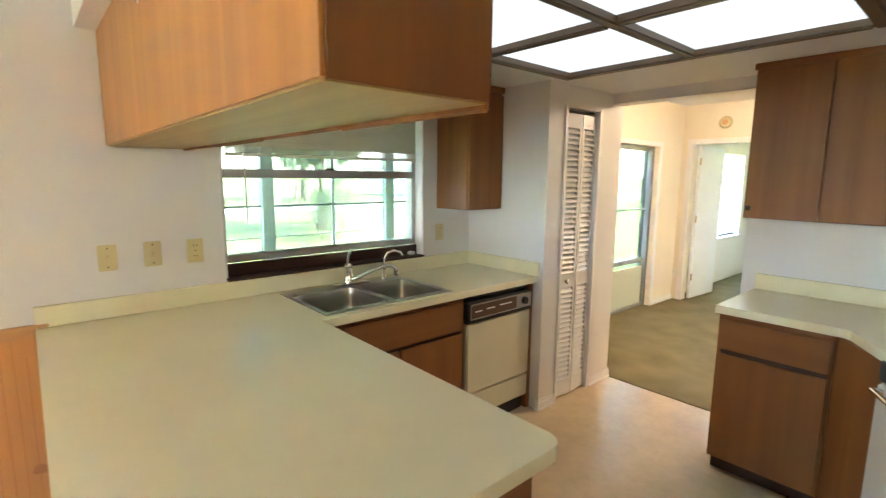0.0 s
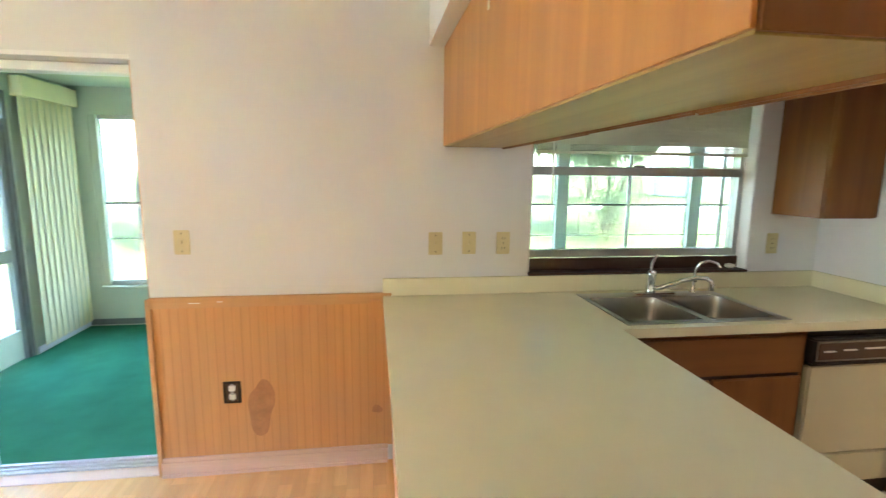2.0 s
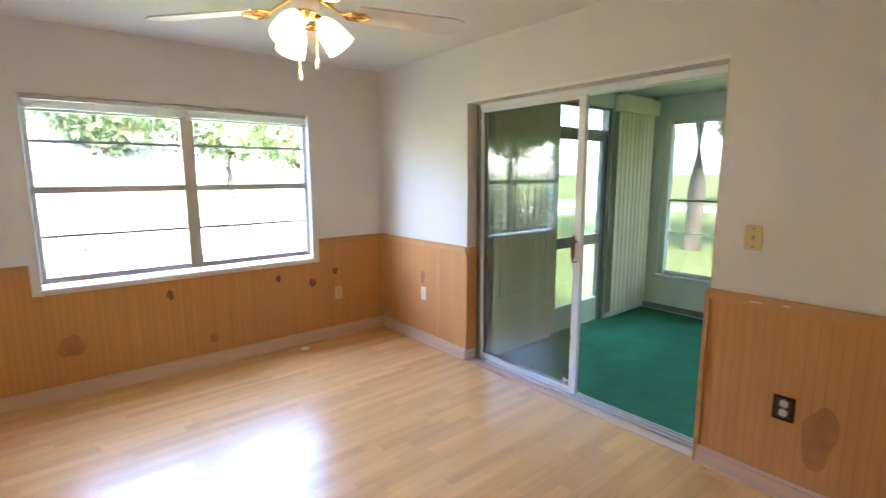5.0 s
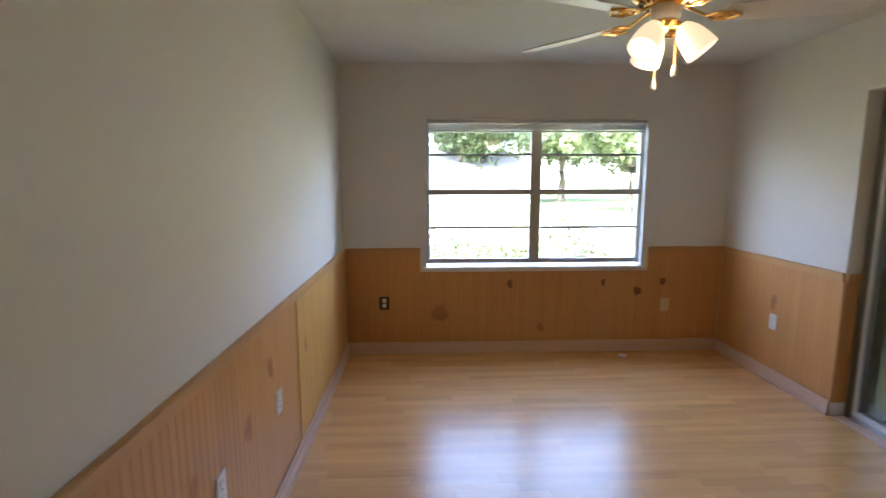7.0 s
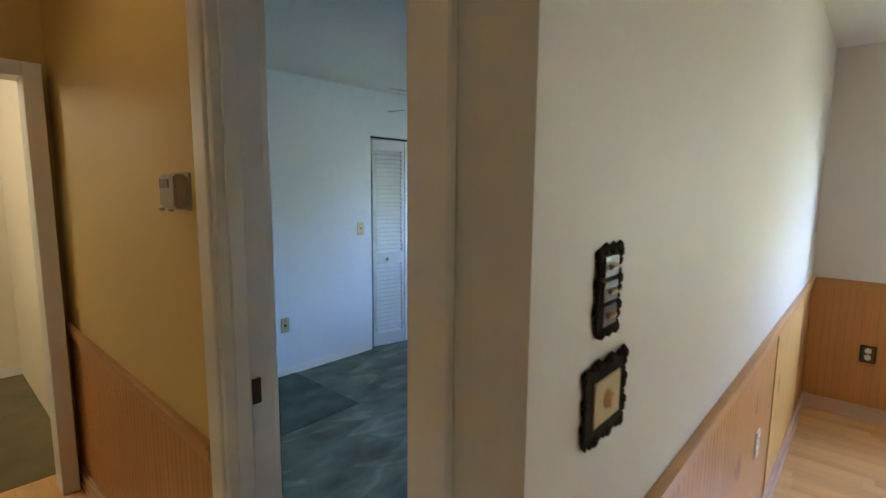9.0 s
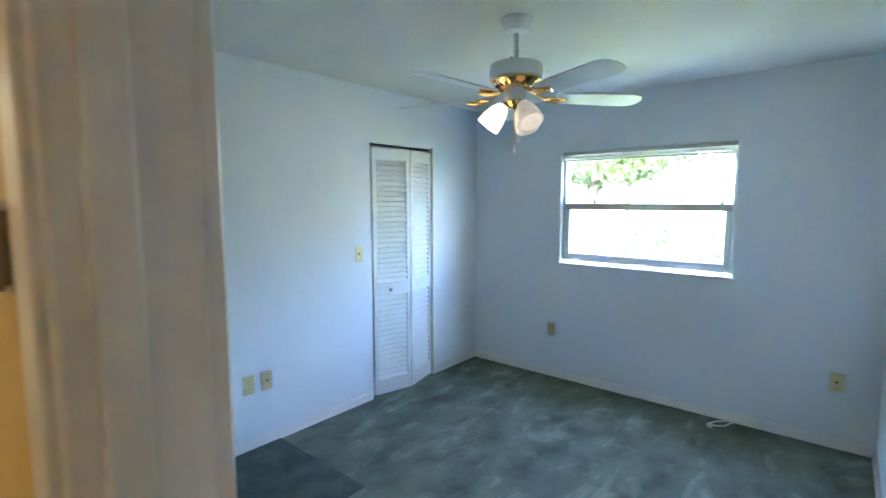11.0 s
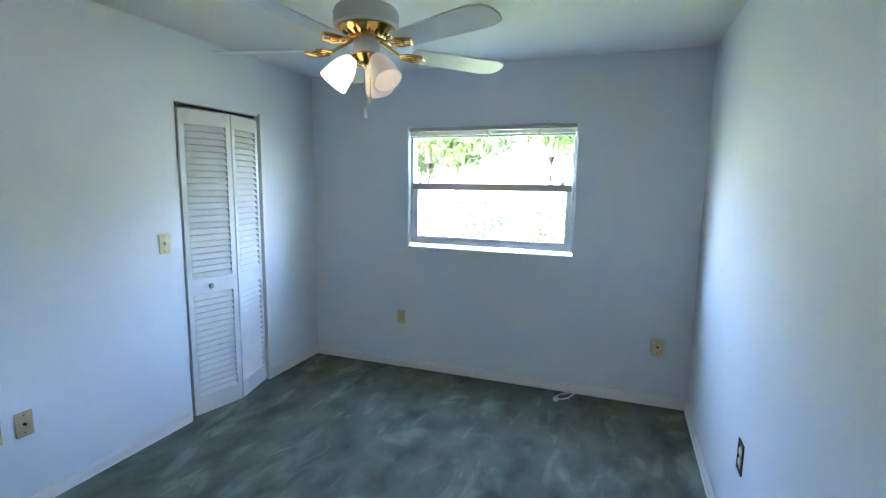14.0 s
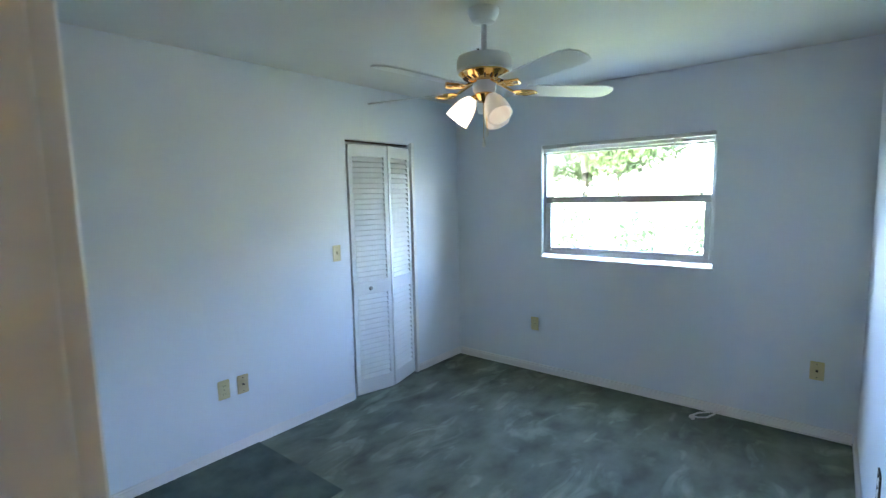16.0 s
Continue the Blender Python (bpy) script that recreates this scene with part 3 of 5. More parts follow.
for y in (-5.45, -4.34):
    bar(-4.24, y - 0.012, 1.515, -4.228, y + 0.012, 1.535, w2, WHITEP, "sash_clip")
bar(-4.24, -5.26, 1.095, -4.228, -5.21, 1.105, w2, WHITEP, "sash_clip")
sill_board("window_sill", -4.245, -5.55, 0.998, -4.188, -4.24, 1.011, w2, TRIM)
w2.location.x = 0.035
side_liners(w2, -4.244, -4.202, -5.54, -4.25, 1.013, 1.938, ALU_W)


def raised_blind(name, x, y0, y1, ztop, slats, label, material, group):
    """A venetian blind pulled up: head rail, stack of slats, bottom rail."""
    r = thing(name, label, "blind", group)
    bar(x - 0.02, y0, ztop - 0.028, x + 0.02, y1, ztop, r, ALU, "head_rail", "metal head rail")
    me = mesh_of("slat", rbox(x - 0.0125, y0 + 0.006, -0.0012, x + 0.0125, y1 - 0.006, 0.0012, 0.0005, 1), material)
    for i in range(slats):
        share("slat", me, r, Matrix.Translation((0, 0, ztop - 0.032 - i * 0.0042)))
    zb = ztop - 0.032 - slats * 0.0042
    bar(x - 0.014, y0 + 0.006, zb - 0.016, x + 0.014, y1 - 0.006, zb - 0.002, r, ALU, "bottom_rail")
    for k in (0.2, 0.5, 0.8):
        yy = y0 + (y1 - y0) * k
        bar(x + 0.013, yy - 0.006, zb - 0.018, x + 0.016, yy + 0.006, ztop - 0.028, r, WHITEP, "ladder_tape")
    return r


raised_blind("venetian_blind", -4.172, -2.575, -0.73, 1.995, 12, "white venetian blind pulled up to the window head", BLINDW, "pulled-up blinds")
raised_blind("venetian_blind", -4.180, -5.53, -4.26, 1.937, 7, "white venetian blind pulled up above the bedroom window", BLINDW, "pulled-up blinds")

# kitchen window to the sunroom
w3 = thing("window_3", "single-hung aluminium kitchen window over a dark sill", "window", kind="structure")
bar(0.768, 0.085, 1.085, 0.80, 0.125, 2.018, w3, ALU, "window_frame")
bar(2.025, 0.085, 1.085, 2.057, 0.125, 2.018, w3, ALU, "window_frame")
bar(0.80, 0.085, 1.085, 2.025, 0.125, 1.128, w3, ALU, "window_frame")
bar(0.80, 0.085, 1.99, 2.025, 0.125, 2.018, w3, ALU, "window_frame")
bar(0.80, 0.075, 1.535, 2.025, 0.115, 1.582, w3, ALU, "meeting_rail")
bar(1.375, 0.068, 1.582, 1.435, 0.09, 1.594, w3, DARKM, "sash_latch")
pane(0.80, 0.103, 1.128, 2.025, 0.106, 1.535, w3)
pane(0.80, 0.112, 1.582, 2.025, 0.115, 1.99, w3)
bar(0.768, -0.018, 1.006, 2.057, 0.085, 1.018, w3, DARKW, "window_sill", "dark brown stained sill")
bar(0.768, 0.066, 1.018, 2.057, 0.084, 1.084, w3, DARKW, "apron", "dark brown stained board")
bar(0.768, 0.002, 1.02, 0.774, 0.085, 2.018, w3, TRIM, "reveal")
bar(2.051, 0.0, 1.02, 2.057, 0.085, 2.018, w3, TRIM, "reveal")
kb = thing("kitchen_blind", "half-lowered cream mini-blind with hanging wand", "blind")
bar(0.80, 0.028, 1.985, 2.03, 0.062, 2.012, kb, BLINDC, "head_rail")
me = mesh_of("slat", moved(rbox(0.805, -0.0125, -0.0007, 2.025, 0.0125, 0.0007, 0.0003, 1), Matrix.Rotation(radians(68), 4, 'X')), BLINDC)
for i in range(14):
    share("slat", me, kb, Matrix.Translation((0, 0.045, 1.975 - i * 0.0205)))
for i in range(5):
    bar(0.805, 0.033, 1.692 - i * 0.006, 2.025, 0.057, 1.695 - i * 0.006, kb, BLINDC, "slat")
bar(0.805, 0.034, 1.648, 2.025, 0.056, 1.664, kb, BLINDC, "bottom_rail")
part("wand", tube([(0.885, 0.025, 1.96), (0.89, 0.022, 1.62), (0.893, 0.022, 1.30)], 0.004, 8), WHITEP, kb, "clear plastic wand")
wr = thing("paper_scrap", "small crumpled white paper on the dark sill", "paper")
bm = bmesh.new()
bmesh.ops.create_icosphere(bm, subdivisions=2, radius=0.02, matrix=Matrix.Translation((1.98, 0.03, 1.034)) @ Matrix.Diagonal((1.6, 1.0, 0.75, 1)))
for v in bm.verts:
    v.co += noise.noise_vector(v.co * 60) * 0.006
part("scrap", bm, WHITEP, wr)

# patio door in the dining area
pd = thing("sliding_door", "aluminium sliding glass patio door, half open", "sliding door", kind="structure")
bar(-2.905, 0.05, 0.0, -2.865, 0.135, 2.015, pd, ALU_DARK, "jamb")
bar(-1.14, 0.05, 0.0, -1.112, 0.135, 2.015, pd, ALU_W, "jamb")
bar(-2.865, 0.045, 1.975, -1.14, 0.138, 2.016, pd, ALU_W, "head_track")
bar(-2.865, 0.045, -0.006, -1.14, 0.138, 0.014, pd, ALU, "sill_track")
for y in (0.07, 0.105):
    bar(-2.865, y - 0.004, 0.014, -1.14, y + 0.004, 0.024, pd, ALU, "rail")
for (y0, y1, x0, x1, nm) in ((0.058, 0.084, -2.862, -1.945, "fixed_leaf"), (0.094, 0.118, -2.85, -1.96, "sliding_leaf")):
    fr = bmesh.new()
    box(fr, x0, y0, 0.024, x0 + 0.018, y1, 1.975)
    box(fr, x1 - 0.05, y0, 0.024, x1, y1, 1.975)
    box(fr, x0 + 0.018, y0, 0.024, x1 - 0.05, y1, 0.058)
    box(fr, x0 + 0.018, y0, 1.955, x1 - 0.05, y1, 1.975)
    lf = part(nm, fr, ALU_W if nm == "fixed_leaf" else ALU, pd)
    pane(x0 + 0.018, (y0 + y1) / 2 - 0.002, 0.058, x1 - 0.05, (y0 + y1) / 2 + 0.002, 1.955, lf, GLASS_DIM)
hd = part("door_handle", tube([(-1.972, 0.055, 0.93), (-1.972, 0.018, 0.935), (-1.972, 0.016, 1.06), (-1.972, 0.055, 1.065)], 0.007, 8), DARKM, pd, "dark bronze pull handle")
part("handle_grip", rbox(-1.995, 0.022, 0.95, -1.975, 0.05, 1.10, 0.006), CABW, pd, "reddish wooden grip")
for k in range(3):
    bar(-2.04 + k * 0.022, 0.0545, 0.09 + 0.008 * k, -2.022 + k * 0.022, 0.0575, 0.125 - 0.006 * k, pd, WHITEP, "sticker")
# plain jamb lining of the opening
pd.location.y = 0.042
lin = bmesh.new()
box(lin, -1.115, 0.0, 0.0, -1.111, 0.09, 2.018)
solid("trim_patio", lin, TRIM_TAN, "thin wood lining of the patio door opening", "trim", "structure")
cas = bmesh.new()
box(cas, -2.91, -0.004, 2.021, -1.11, -0.0005, 2.040)
solid("trim_patio_head", cas, TRIM, "white head trim over the patio door", "trim", "structure")
solid("trim_threshold", rbox(-2.905, 0.0005, -0.0055, -1.115, 0.086, 0.004, 0.002), TRIM_TAN, "pale wood threshold strip of the patio door", "trim", "structure")
corner_strip = solid("trim_wainscot_end", rbox(-1.128, -0.020, 0.0, -1.104, -0.001, 0.925, 0.003), CAPW, "wood end strip of the wainscot", "trim", "structure")

# ---- bedroom doorway ----
dw = thing("door_1", "white panel-free bedroom door standing open on its frame", "door", kind="structure")
bar(-0.615, -4.20, 0.0, -0.490, -4.174, 2.03, dw, TRIM, "jamb")
bar(-0.615, -3.472, 0.0, -0.445, -3.455, 2.03, dw, TRIM, "jamb")
bar(-0.615, -4.182, 2.015, -0.445, -3.472, 2.03, dw, TRIM, "jamb")
bar(-0.555, -4.174, 0.0, -0.515, -4.162, 2.015, dw, TRIM, "door_stop")
bar(-0.555, -3.484, 0.0, -0.515, -3.472, 2.015, dw, TRIM, "door_stop")
bar(-0.4949, -4.262, 0.0, -0.480, -4.192, 2.09, dw, TRIM, "casing")
bar(-0.46, -3.462, 0.0, -0.443, -3.395, 2.09, dw, TRIM, "casing")
bar(-0.46, -4.192, 2.025, -0.443, -3.462, 2.09, dw, TRIM, "casing")
bar(-0.638, -4.240, 0.0, -0.60, -4.178, 2.09, dw, TRIM, "casing")
bar(-0.638, -4.178, 2.025, -0.60, -3.47, 2.09, dw, TRIM, "casing")
bar(-0.585, -4.1745, 0.945, -0.56, -4.172, 1.015, dw, DARKM, "strike_plate", "dark bronze strike plate")
leafm = Matrix.Translation((-0.622, -3.466, 0)) @ Matrix.Rotation(radians(182.5), 4, 'Z')
lf = part("leaf", moved(rbox(0.0, 0.0, 0.012, 0.72, 0.035, 2.012, 0.003), leafm), TRIM, dw, "plain white painted door leaf")
for sd in (-0.028, 0.063):
    part("door_handle", moved(lathe([(0.0, -0.028), (0.018, -0.028), (0.027, -0.018), (0.029, -0.004), (0.024, 0.008), (0.012, 0.014), (0.012, 0.028), (0.03, 0.03), (0.03, 0.034)], 20),
         leafm @ Matrix.Translation((0.66, sd, 1.0)) @ Matrix.Rotation(radians(-90 if sd < 0 else 90), 4, 'X')), BRASS, lf, "brass door knob", True)

# doorway at the end of the hall
he = thing("door_2", "open doorway at the end of the hall", "doorway", kind="structure")
for a, b in ((-0.455, -0.385), (0.365, 0.435)):
    bar(a, -5.99, 0.0, b, -5.835, 2.05, he, TRIM, "casing")
bar(-0.385, -5.99, 1.985, 0.365, -5.835, 2.05, he, TRIM, "casing")

# ---- bifold louvre doors ----


def bifold(name, width, height, fold, st, at, label, group, pitch=0.038):
    """Two louvred leaves that fold out in the middle, hung between the jambs; origin at the left foot, front towards -y."""
    r = thing(name, label, "bifold door", group, at=at)
    half = width / 2
    a = math.acos(max(-1, min(1, 1 - fold)))
    lw = half / math.cos(a) - 0.003
    for side in (0, 1):
        m = Matrix.Rotation(-a, 4, 'Z') if side == 0 else Matrix.Translation((width, 0, 0)) @ Matrix.Rotation(math.pi + a, 4, 'Z') @ Matrix.Translation((0, 0, 0))
        t0, t1 = (-0.014, 0.014)
        z0 = 0.015
        fr = bmesh.new()
        box(fr, 0, t0, z0, st, t1, height)
        box(fr, lw - st, t0, z0, lw, t1, height)
        rails = ((z0, 0.13), (0.80, 0.90), (height - 0.09, height))
        for lo, hi in rails:
            box(fr, st, t0, lo, lw - st, t1, hi)
        lf = part("leaf", moved(fr, m), LOUVRE, r)
        sl = mesh_of("slat", moved(rbox(st, -0.025, -0.003, lw - st, 0.025, 0.003, 0.0015, 1), Matrix.Rotation(radians(50 if side == 0 else -50), 4, 'X')), LOUVRE)
        for lo, hi in ((0.13, 0.80), (0.90, height - 0.09)):
            n = int((hi - lo) / pitch)
            for i in range(n):
                share("slat", sl, lf, m @ Matrix.Translation((0, 0, lo + (i + 0.5) * (hi - lo) / n)))
        if side == 0:
            part("door_knob", moved(lathe([(0.0, 0.03), (0.012, 0.029), (0.017, 0.022), (0.014, 0.012), (0.007, 0.008), (0.007, 0.0)], 16), m @ Matrix.Translation((lw * 0.42, t0, 0.85)) @ Matrix.Rotation(radians(90), 4, 'X')), STEEL, lf, "small round metal knob", True)
    return r


# bedroom closet faces +y: turned half round
bifold("bifold_door", 0.648, 1.94, 0.030, 0.032, Matrix.Translation((-2.845, -6.435, 0.0)) @ Matrix.Rotation(math.pi, 4, 'Z'), "white louvred bifold closet door, slightly ajar, on green carpet", "bifold doors")
bifold("bifold_door", 0.37, 1.965, 0.004, 0.022, Matrix.Translation((2.69, -0.655, 0.0)), "narrow white louvred bifold pantry door beside the kitchen opening", "bifold doors", 0.034)
ct = bmesh.new()
box(ct, -3.545, -6.43, 0.0, -3.51, -6.402, 1.99)
solid("trim_closet", ct, TRIM, "white closet jamb", "trim", "structure")
# track coloured dark to paint the black shadow gap over the leaves
solid("trim_closet_track", rbox(-3.51, -6.47, 1.962, -2.83, -6.45, 1.974, 0.002, 1), DARKM, "closet door track, darkened as the shaded gap above the leaves", "trim", "structure")
ct = bmesh.new()
box(ct, 3.062, -0.70, 0.0, 3.09, -0.60, 2.01)
box(ct, 2.665, -0.70, 0.0, 2.688, -0.60, 2.01)
# same dark colour here for the shadow line over the pantry leaves
solid("trim_pantry_track", rbox(2.69, -0.655, 1.985, 3.06, -0.635, 1.999, 0.002, 1), DARKM, "pantry door track, darkened as the shaded gap above the leaves", "trim", "structure")
solid("trim_pantry", ct, TRIM, "white pantry door jambs", "trim", "structure")
pk = bmesh.new()
box(pk, 2.60, -0.10, 0, 3.27, -0.05, 2.1)
solid("wall_pantry_back", pk, WALL, "back of the pantry", "wall", "structure")

# ---- kitchen cabinets and worktops ----


def worktop():
    bm = bmesh.new()
    z0, z1 = 0.874, 0.914
    # L-shaped slab with a hole for the sink
    r = 0.05
    outer = [(0.0, -0.001), (0.0, -1.93 + r)]
    for k in range(1, 7):
        t = math.pi + k * math.pi / 12
        outer.append((r + r * math.cos(t), -1.93 + r + r * math.sin(t)))
    for k in range(0, 7):
        t = 1.5 * math.pi + k * math.pi / 12
        outer.append((0.96 - r + r * math.cos(t), -1.93 + r + r * math.sin(t)))
    outer += [(0.96, -0.65), (2.496, -0.65), (2.496, -0.001)]
    hole = [(1.03, -0.585), (1.765, -0.585), (1.765, -0.10), (1.03, -0.10)]
    vo = [bm.verts.new((x, y, z1)) for x, y in outer]
    vh = [bm.verts.new((x, y, z1)) for x, y in hole]
    eo = [bm.edges.new((vo[i], vo[(i + 1) % len(vo)])) for i in range(len(vo))]
    eh = [bm.edges.new((vh[i], vh[(i + 1) % 4])) for i in range(4)]
    bmesh.ops.triangle_fill(bm, use_beauty=True, edges=eo + eh)
    ext = bmesh.ops.extrude_face_region(bm, geom=bm.faces[:])
    bmesh.ops.translate(bm, vec=(0, 0, z0 - z1), verts=[g for g in ext["geom"] if isinstance(g, bmesh.types.BMVert)])
    bmesh.ops.recalc_face_normals(bm, faces=bm.faces[:])
    return bm


wt = thing("worktop", "cream laminate L-shaped worktop with upstand and peninsula", "worktop")
part("top", worktop(), LAM, wt)
bar(0.0, -0.020, 0.9145, 2.477, -0.001, 1.005, wt, LAM, "upstand")
bar(2.477, -0.666, 0.9145, 2.4965, -0.001, 1.005, wt, LAM, "upstand")


def base_unit(name, label, x0, y0, x1, y1, front, fronts, group="base cabinets", kick=0.09, top=0.873):
    """A floor cupboard; front names the face with doors; fronts are (u0, u1, z0, z1, name) along that face."""
    r = thing(name, label, "cabinet", group)
    bm = bmesh.new()
    kx0, ky0, kx1, ky1 = x0, y0, x1, y1
    if front == "-y":
        ky0 = y0 + 0.06
    if front == "-x":
        kx0 = x0 + 0.06
    box(bm, x0, y0, kick, x1, y1, top)
    if top < 0.87:
        box(bm, x0, y0, top, x1, y0 + 0.012, 0.873)
        box(bm, x1 - 0.018, y0 + 0.012, top, x1, y1, 0.873)
    part("body", bm, CABW, r)
    bm = bmesh.new()
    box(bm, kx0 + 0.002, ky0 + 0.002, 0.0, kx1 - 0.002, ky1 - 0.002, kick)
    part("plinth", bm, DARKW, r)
    # dark strip that paints the shadow in the gap between drawer and door
    lo, hi = min(f[0] for f in fronts) + 0.004, max(f[1] for f in fronts) - 0.004
    if front == "-y":
        part("rail", rbox(lo, y0 - 0.003, 0.64, hi, y0 - 0.0003, 0.70, 0.001, 1), DARKW, r, "dark strip painted as the shadow gap under the drawer")
    else:
        part("rail", rbox(x0 - 0.003, lo, 0.64, x0 - 0.0003, hi, 0.70, 0.001, 1), DARKW, r, "dark strip painted as the shadow gap under the drawer")
    for u0, u1, z0, z1, nm in fronts:
        if front == "-y":
            part(nm, rbox(u0, y0 - 0.018, z0, u1, y0 - 0.0005, z1, 0.004), CABW if nm == "door" else CABW_X, r)
        else:
            part(nm, rbox(x0 - 0.018, u0, z0, x0 - 0.0005, u1, z1, 0.004), CABW if nm == "door" else CABW_Y, r)
    return r


base_unit("sink_cabinet", "walnut-stained sink base cabinet under the cream worktop", 0.90, -0.60, 1.878, -0.005, "-y",
          [(0.97, 1.86, 0.672, 0.845, "drawer_front"), (0.97, 1.41, 0.12, 0.652, "door"), (1.42, 1.86, 0.12, 0.652, "door")], top=0.72)
pn = thing("peninsula_cabinet", "walnut-stained peninsula base with wooden back panel", "cabinet", "base cabinets")
part("body", rbox(0.06, -1.88, 0.09, 0.90, -0.61, 0.873, 0.002, 1), CABW, pn)
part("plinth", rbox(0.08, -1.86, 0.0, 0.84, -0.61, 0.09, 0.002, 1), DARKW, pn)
part("back_panel", rbox(0.045, -1.88, 0.0, 0.0595, -0.02, 0.873, 0.002, 1), PANELW, pn)
part("body_corner", rbox(0.06, -0.609, 0.0, 0.899, -0.02, 0.873, 0.002, 1), CABW, pn)
for k in range(3):
    part("door", rbox(0.9005, -1.86 + k * 0.40, 0.12, 0.918, -1.48 + k * 0.40, 0.652, 0.004), CABW, pn)
    part("drawer_front", rbox(0.9005, -1.86 + k * 0.40, 0.672, 0.918, -1.48 + k * 0.40, 0.845, 0.004), CABW_Y, pn)
fl = thing("filler_panel", "walnut side panel beside the dishwasher", "cabinet panel")
part("panel", rbox(2.462, -0.615, 0.0, 2.495, -0.005, 0.873, 0.002, 1), CABW, fl)

# dishwasher
dwm = thing("dishwasher", "almond enamel dishwasher with brown control panel", "dishwasher")
part("body", rbox(1.884, -0.585, 0.02, 2.458, -0.02, 0.866, 0.004), BLACK, dwm)
part("door", rbox(1.886, -0.628, 0.265, 2.456, -0.586, 0.700, 0.008), ALMOND, dwm)
part("kick_panel", rbox(1.886, -0.622, 0.105, 2.456, -0.586, 0.258, 0.006), ALMOND, dwm)
part("toe_panel", rbox(1.90, -0.56, 0.0, 2.45, -0.5855, 0.10, 0.004), BLACK, dwm)
cp = part("control_panel", rbox(1.886, -0.640, 0.715, 2.456, -0.586, 0.828, 0.008), BLACK, dwm)
part("fascia", rbox(1.905, -0.644, 0.735, 2.30, -0.640, 0.812, 0.002), BROWNP, cp, "brown fascia with pale markings")
part("fascia_trim", rbox(1.895, -0.642, 0.727, 2.445, -0.6395, 0.820, 0.002), STEEL, cp)
part("dial_plate", rbox(2.31, -0.645, 0.735, 2.435, -0.640, 0.812, 0.002), STEEL, cp)
part("dial", moved(lathe([(0.0, 0.018), (0.022, 0.018), (0.024, 0.0), (0.0, 0.0)], 24), Matrix.Translation((2.372, -0.645, 0.774)) @ Matrix.Rotation(radians(90), 4, 'X')), BLACK, cp, "black round dial", True)
for k, (a, b) in enumerate(((1.93, 1.99), (2.03, 2.10), (2.14, 2.25))):
    part("marking", rbox(a, -0.6455, 0.770 + 0.004 * k, b, -0.644, 0.778 + 0.004 * k, 0.0003, 1), WHITEP, cp)
part("vent_bar", rbox(1.886, -0.632, 0.702, 2.456, -0.60, 0.713, 0.002), BLACK, dwm)

# sink
sk = thing("kitchen_sink", "double-bowl stainless steel sink let into the worktop", "sink")
rim = bmesh.new()


def bowl(x0, y0, x1, y1, depth):
    bm = bmesh.new()
    n, rc = 6, 0.06
    rings = []
    for lvl in range(7):
        f = lvl / 6
        z = 0.918 - depth * (f ** 0.8 if lvl < 5 else 1.0)
        ins = 0.0 if lvl == 0 else 0.006 + 0.02 * f ** 3
        if lvl == 5:
            ins = 0.035
        if lvl == 6:
            ins = 0.12
        a0, b0, a1, b1 = x0 + ins, y0 + ins, x1 - ins, y1 - ins
        rr = min(rc, (b1 - b0) / 2 - 0.001, (a1 - a0) / 2 - 0.001)
        ring = []
        for cx, cy, s0 in ((a1 - rr, b1 - rr, 0), (a0 + rr, b1 - rr, 90), (a0 + rr, b0 + rr, 180), (a1 - rr, b0 + rr, 270)):
            for k in range(n + 1):
                t = radians(s0 + 90 * k / n)
                ring.append(bm.verts.new((cx + rr * math.cos(t), cy + rr * math.sin(t), z)))
        rings.append(ring)
    for a, b in zip(rings, rings[1:]):
        for i in range(len(a)):
            bm.faces.new((a[i], a[(i + 1) % len(a)], b[(i + 1) % len(b)], b[i]))
    bm.faces.new(rings[-1])
    bmesh.ops.recalc_face_normals(bm, faces=bm.faces[:])
    bmesh.ops.reverse_faces(bm, faces=bm.faces[:])
    return bm


for x0, x1 in ((1.035, 1.385), (1.425, 1.745)):
    b = part("bowl", bowl(x0, -0.565, x1, -0.175, 0.165), STEEL, sk, smooth=True)
    part("drain", moved(lathe([(0.0, 0.001), (0.025, 0.001), (0.034, 0.004), (0.042, 0.003), (0.044, 0.0)], 24), Matrix.Translation(((x0 + x1) / 2, -0.37, 0.7535))), CHROME, b, "", True)
for x0, y0, x1, y1 in ((1.01, -0.605, 1.036, -0.08), (1.384, -0.566, 1.426, -0.174), (1.744, -0.605, 1.785, -0.08), (1.036, -0.605, 1.744, -0.564), (1.036, -0.176, 1.744, -0.08)):
    box(rim, x0, y0, 0.9146, x1, y1, 0.9185)
part("rim", rim, STEEL, sk)
fc = thing("kitchen_faucet", "chrome two-piece kitchen faucet with swivel spout", "faucet")
part("deck_plate", moved(rbox(-0.115, -0.028, 0, 0.115, 0.028, 0.012, 0.006), Matrix.Translation((1.42, -0.125, 0.9187))), CHROME, fc)
part("body", moved(lathe([(0.026, 0), (0.026, 0.02), (0.022, 0.03), (0.022, 0.085), (0.026, 0.09), (0.026, 0.105), (0.018, 0.118), (0.0, 0.12)], 24), Matrix.Translation((1.40, -0.125, 0.93))), CHROME, fc, "", True)
part("spout", tube([(1.40, -0.135, 0.955), (1.43, -0.17, 0.965), (1.50, -0.24, 1.015), (1.545, -0.285, 1.04), (1.575, -0.315, 1.042), (1.59, -0.33, 1.028), (1.592, -0.333, 1.005)], 0.011, 12), CHROME, fc, "", True)
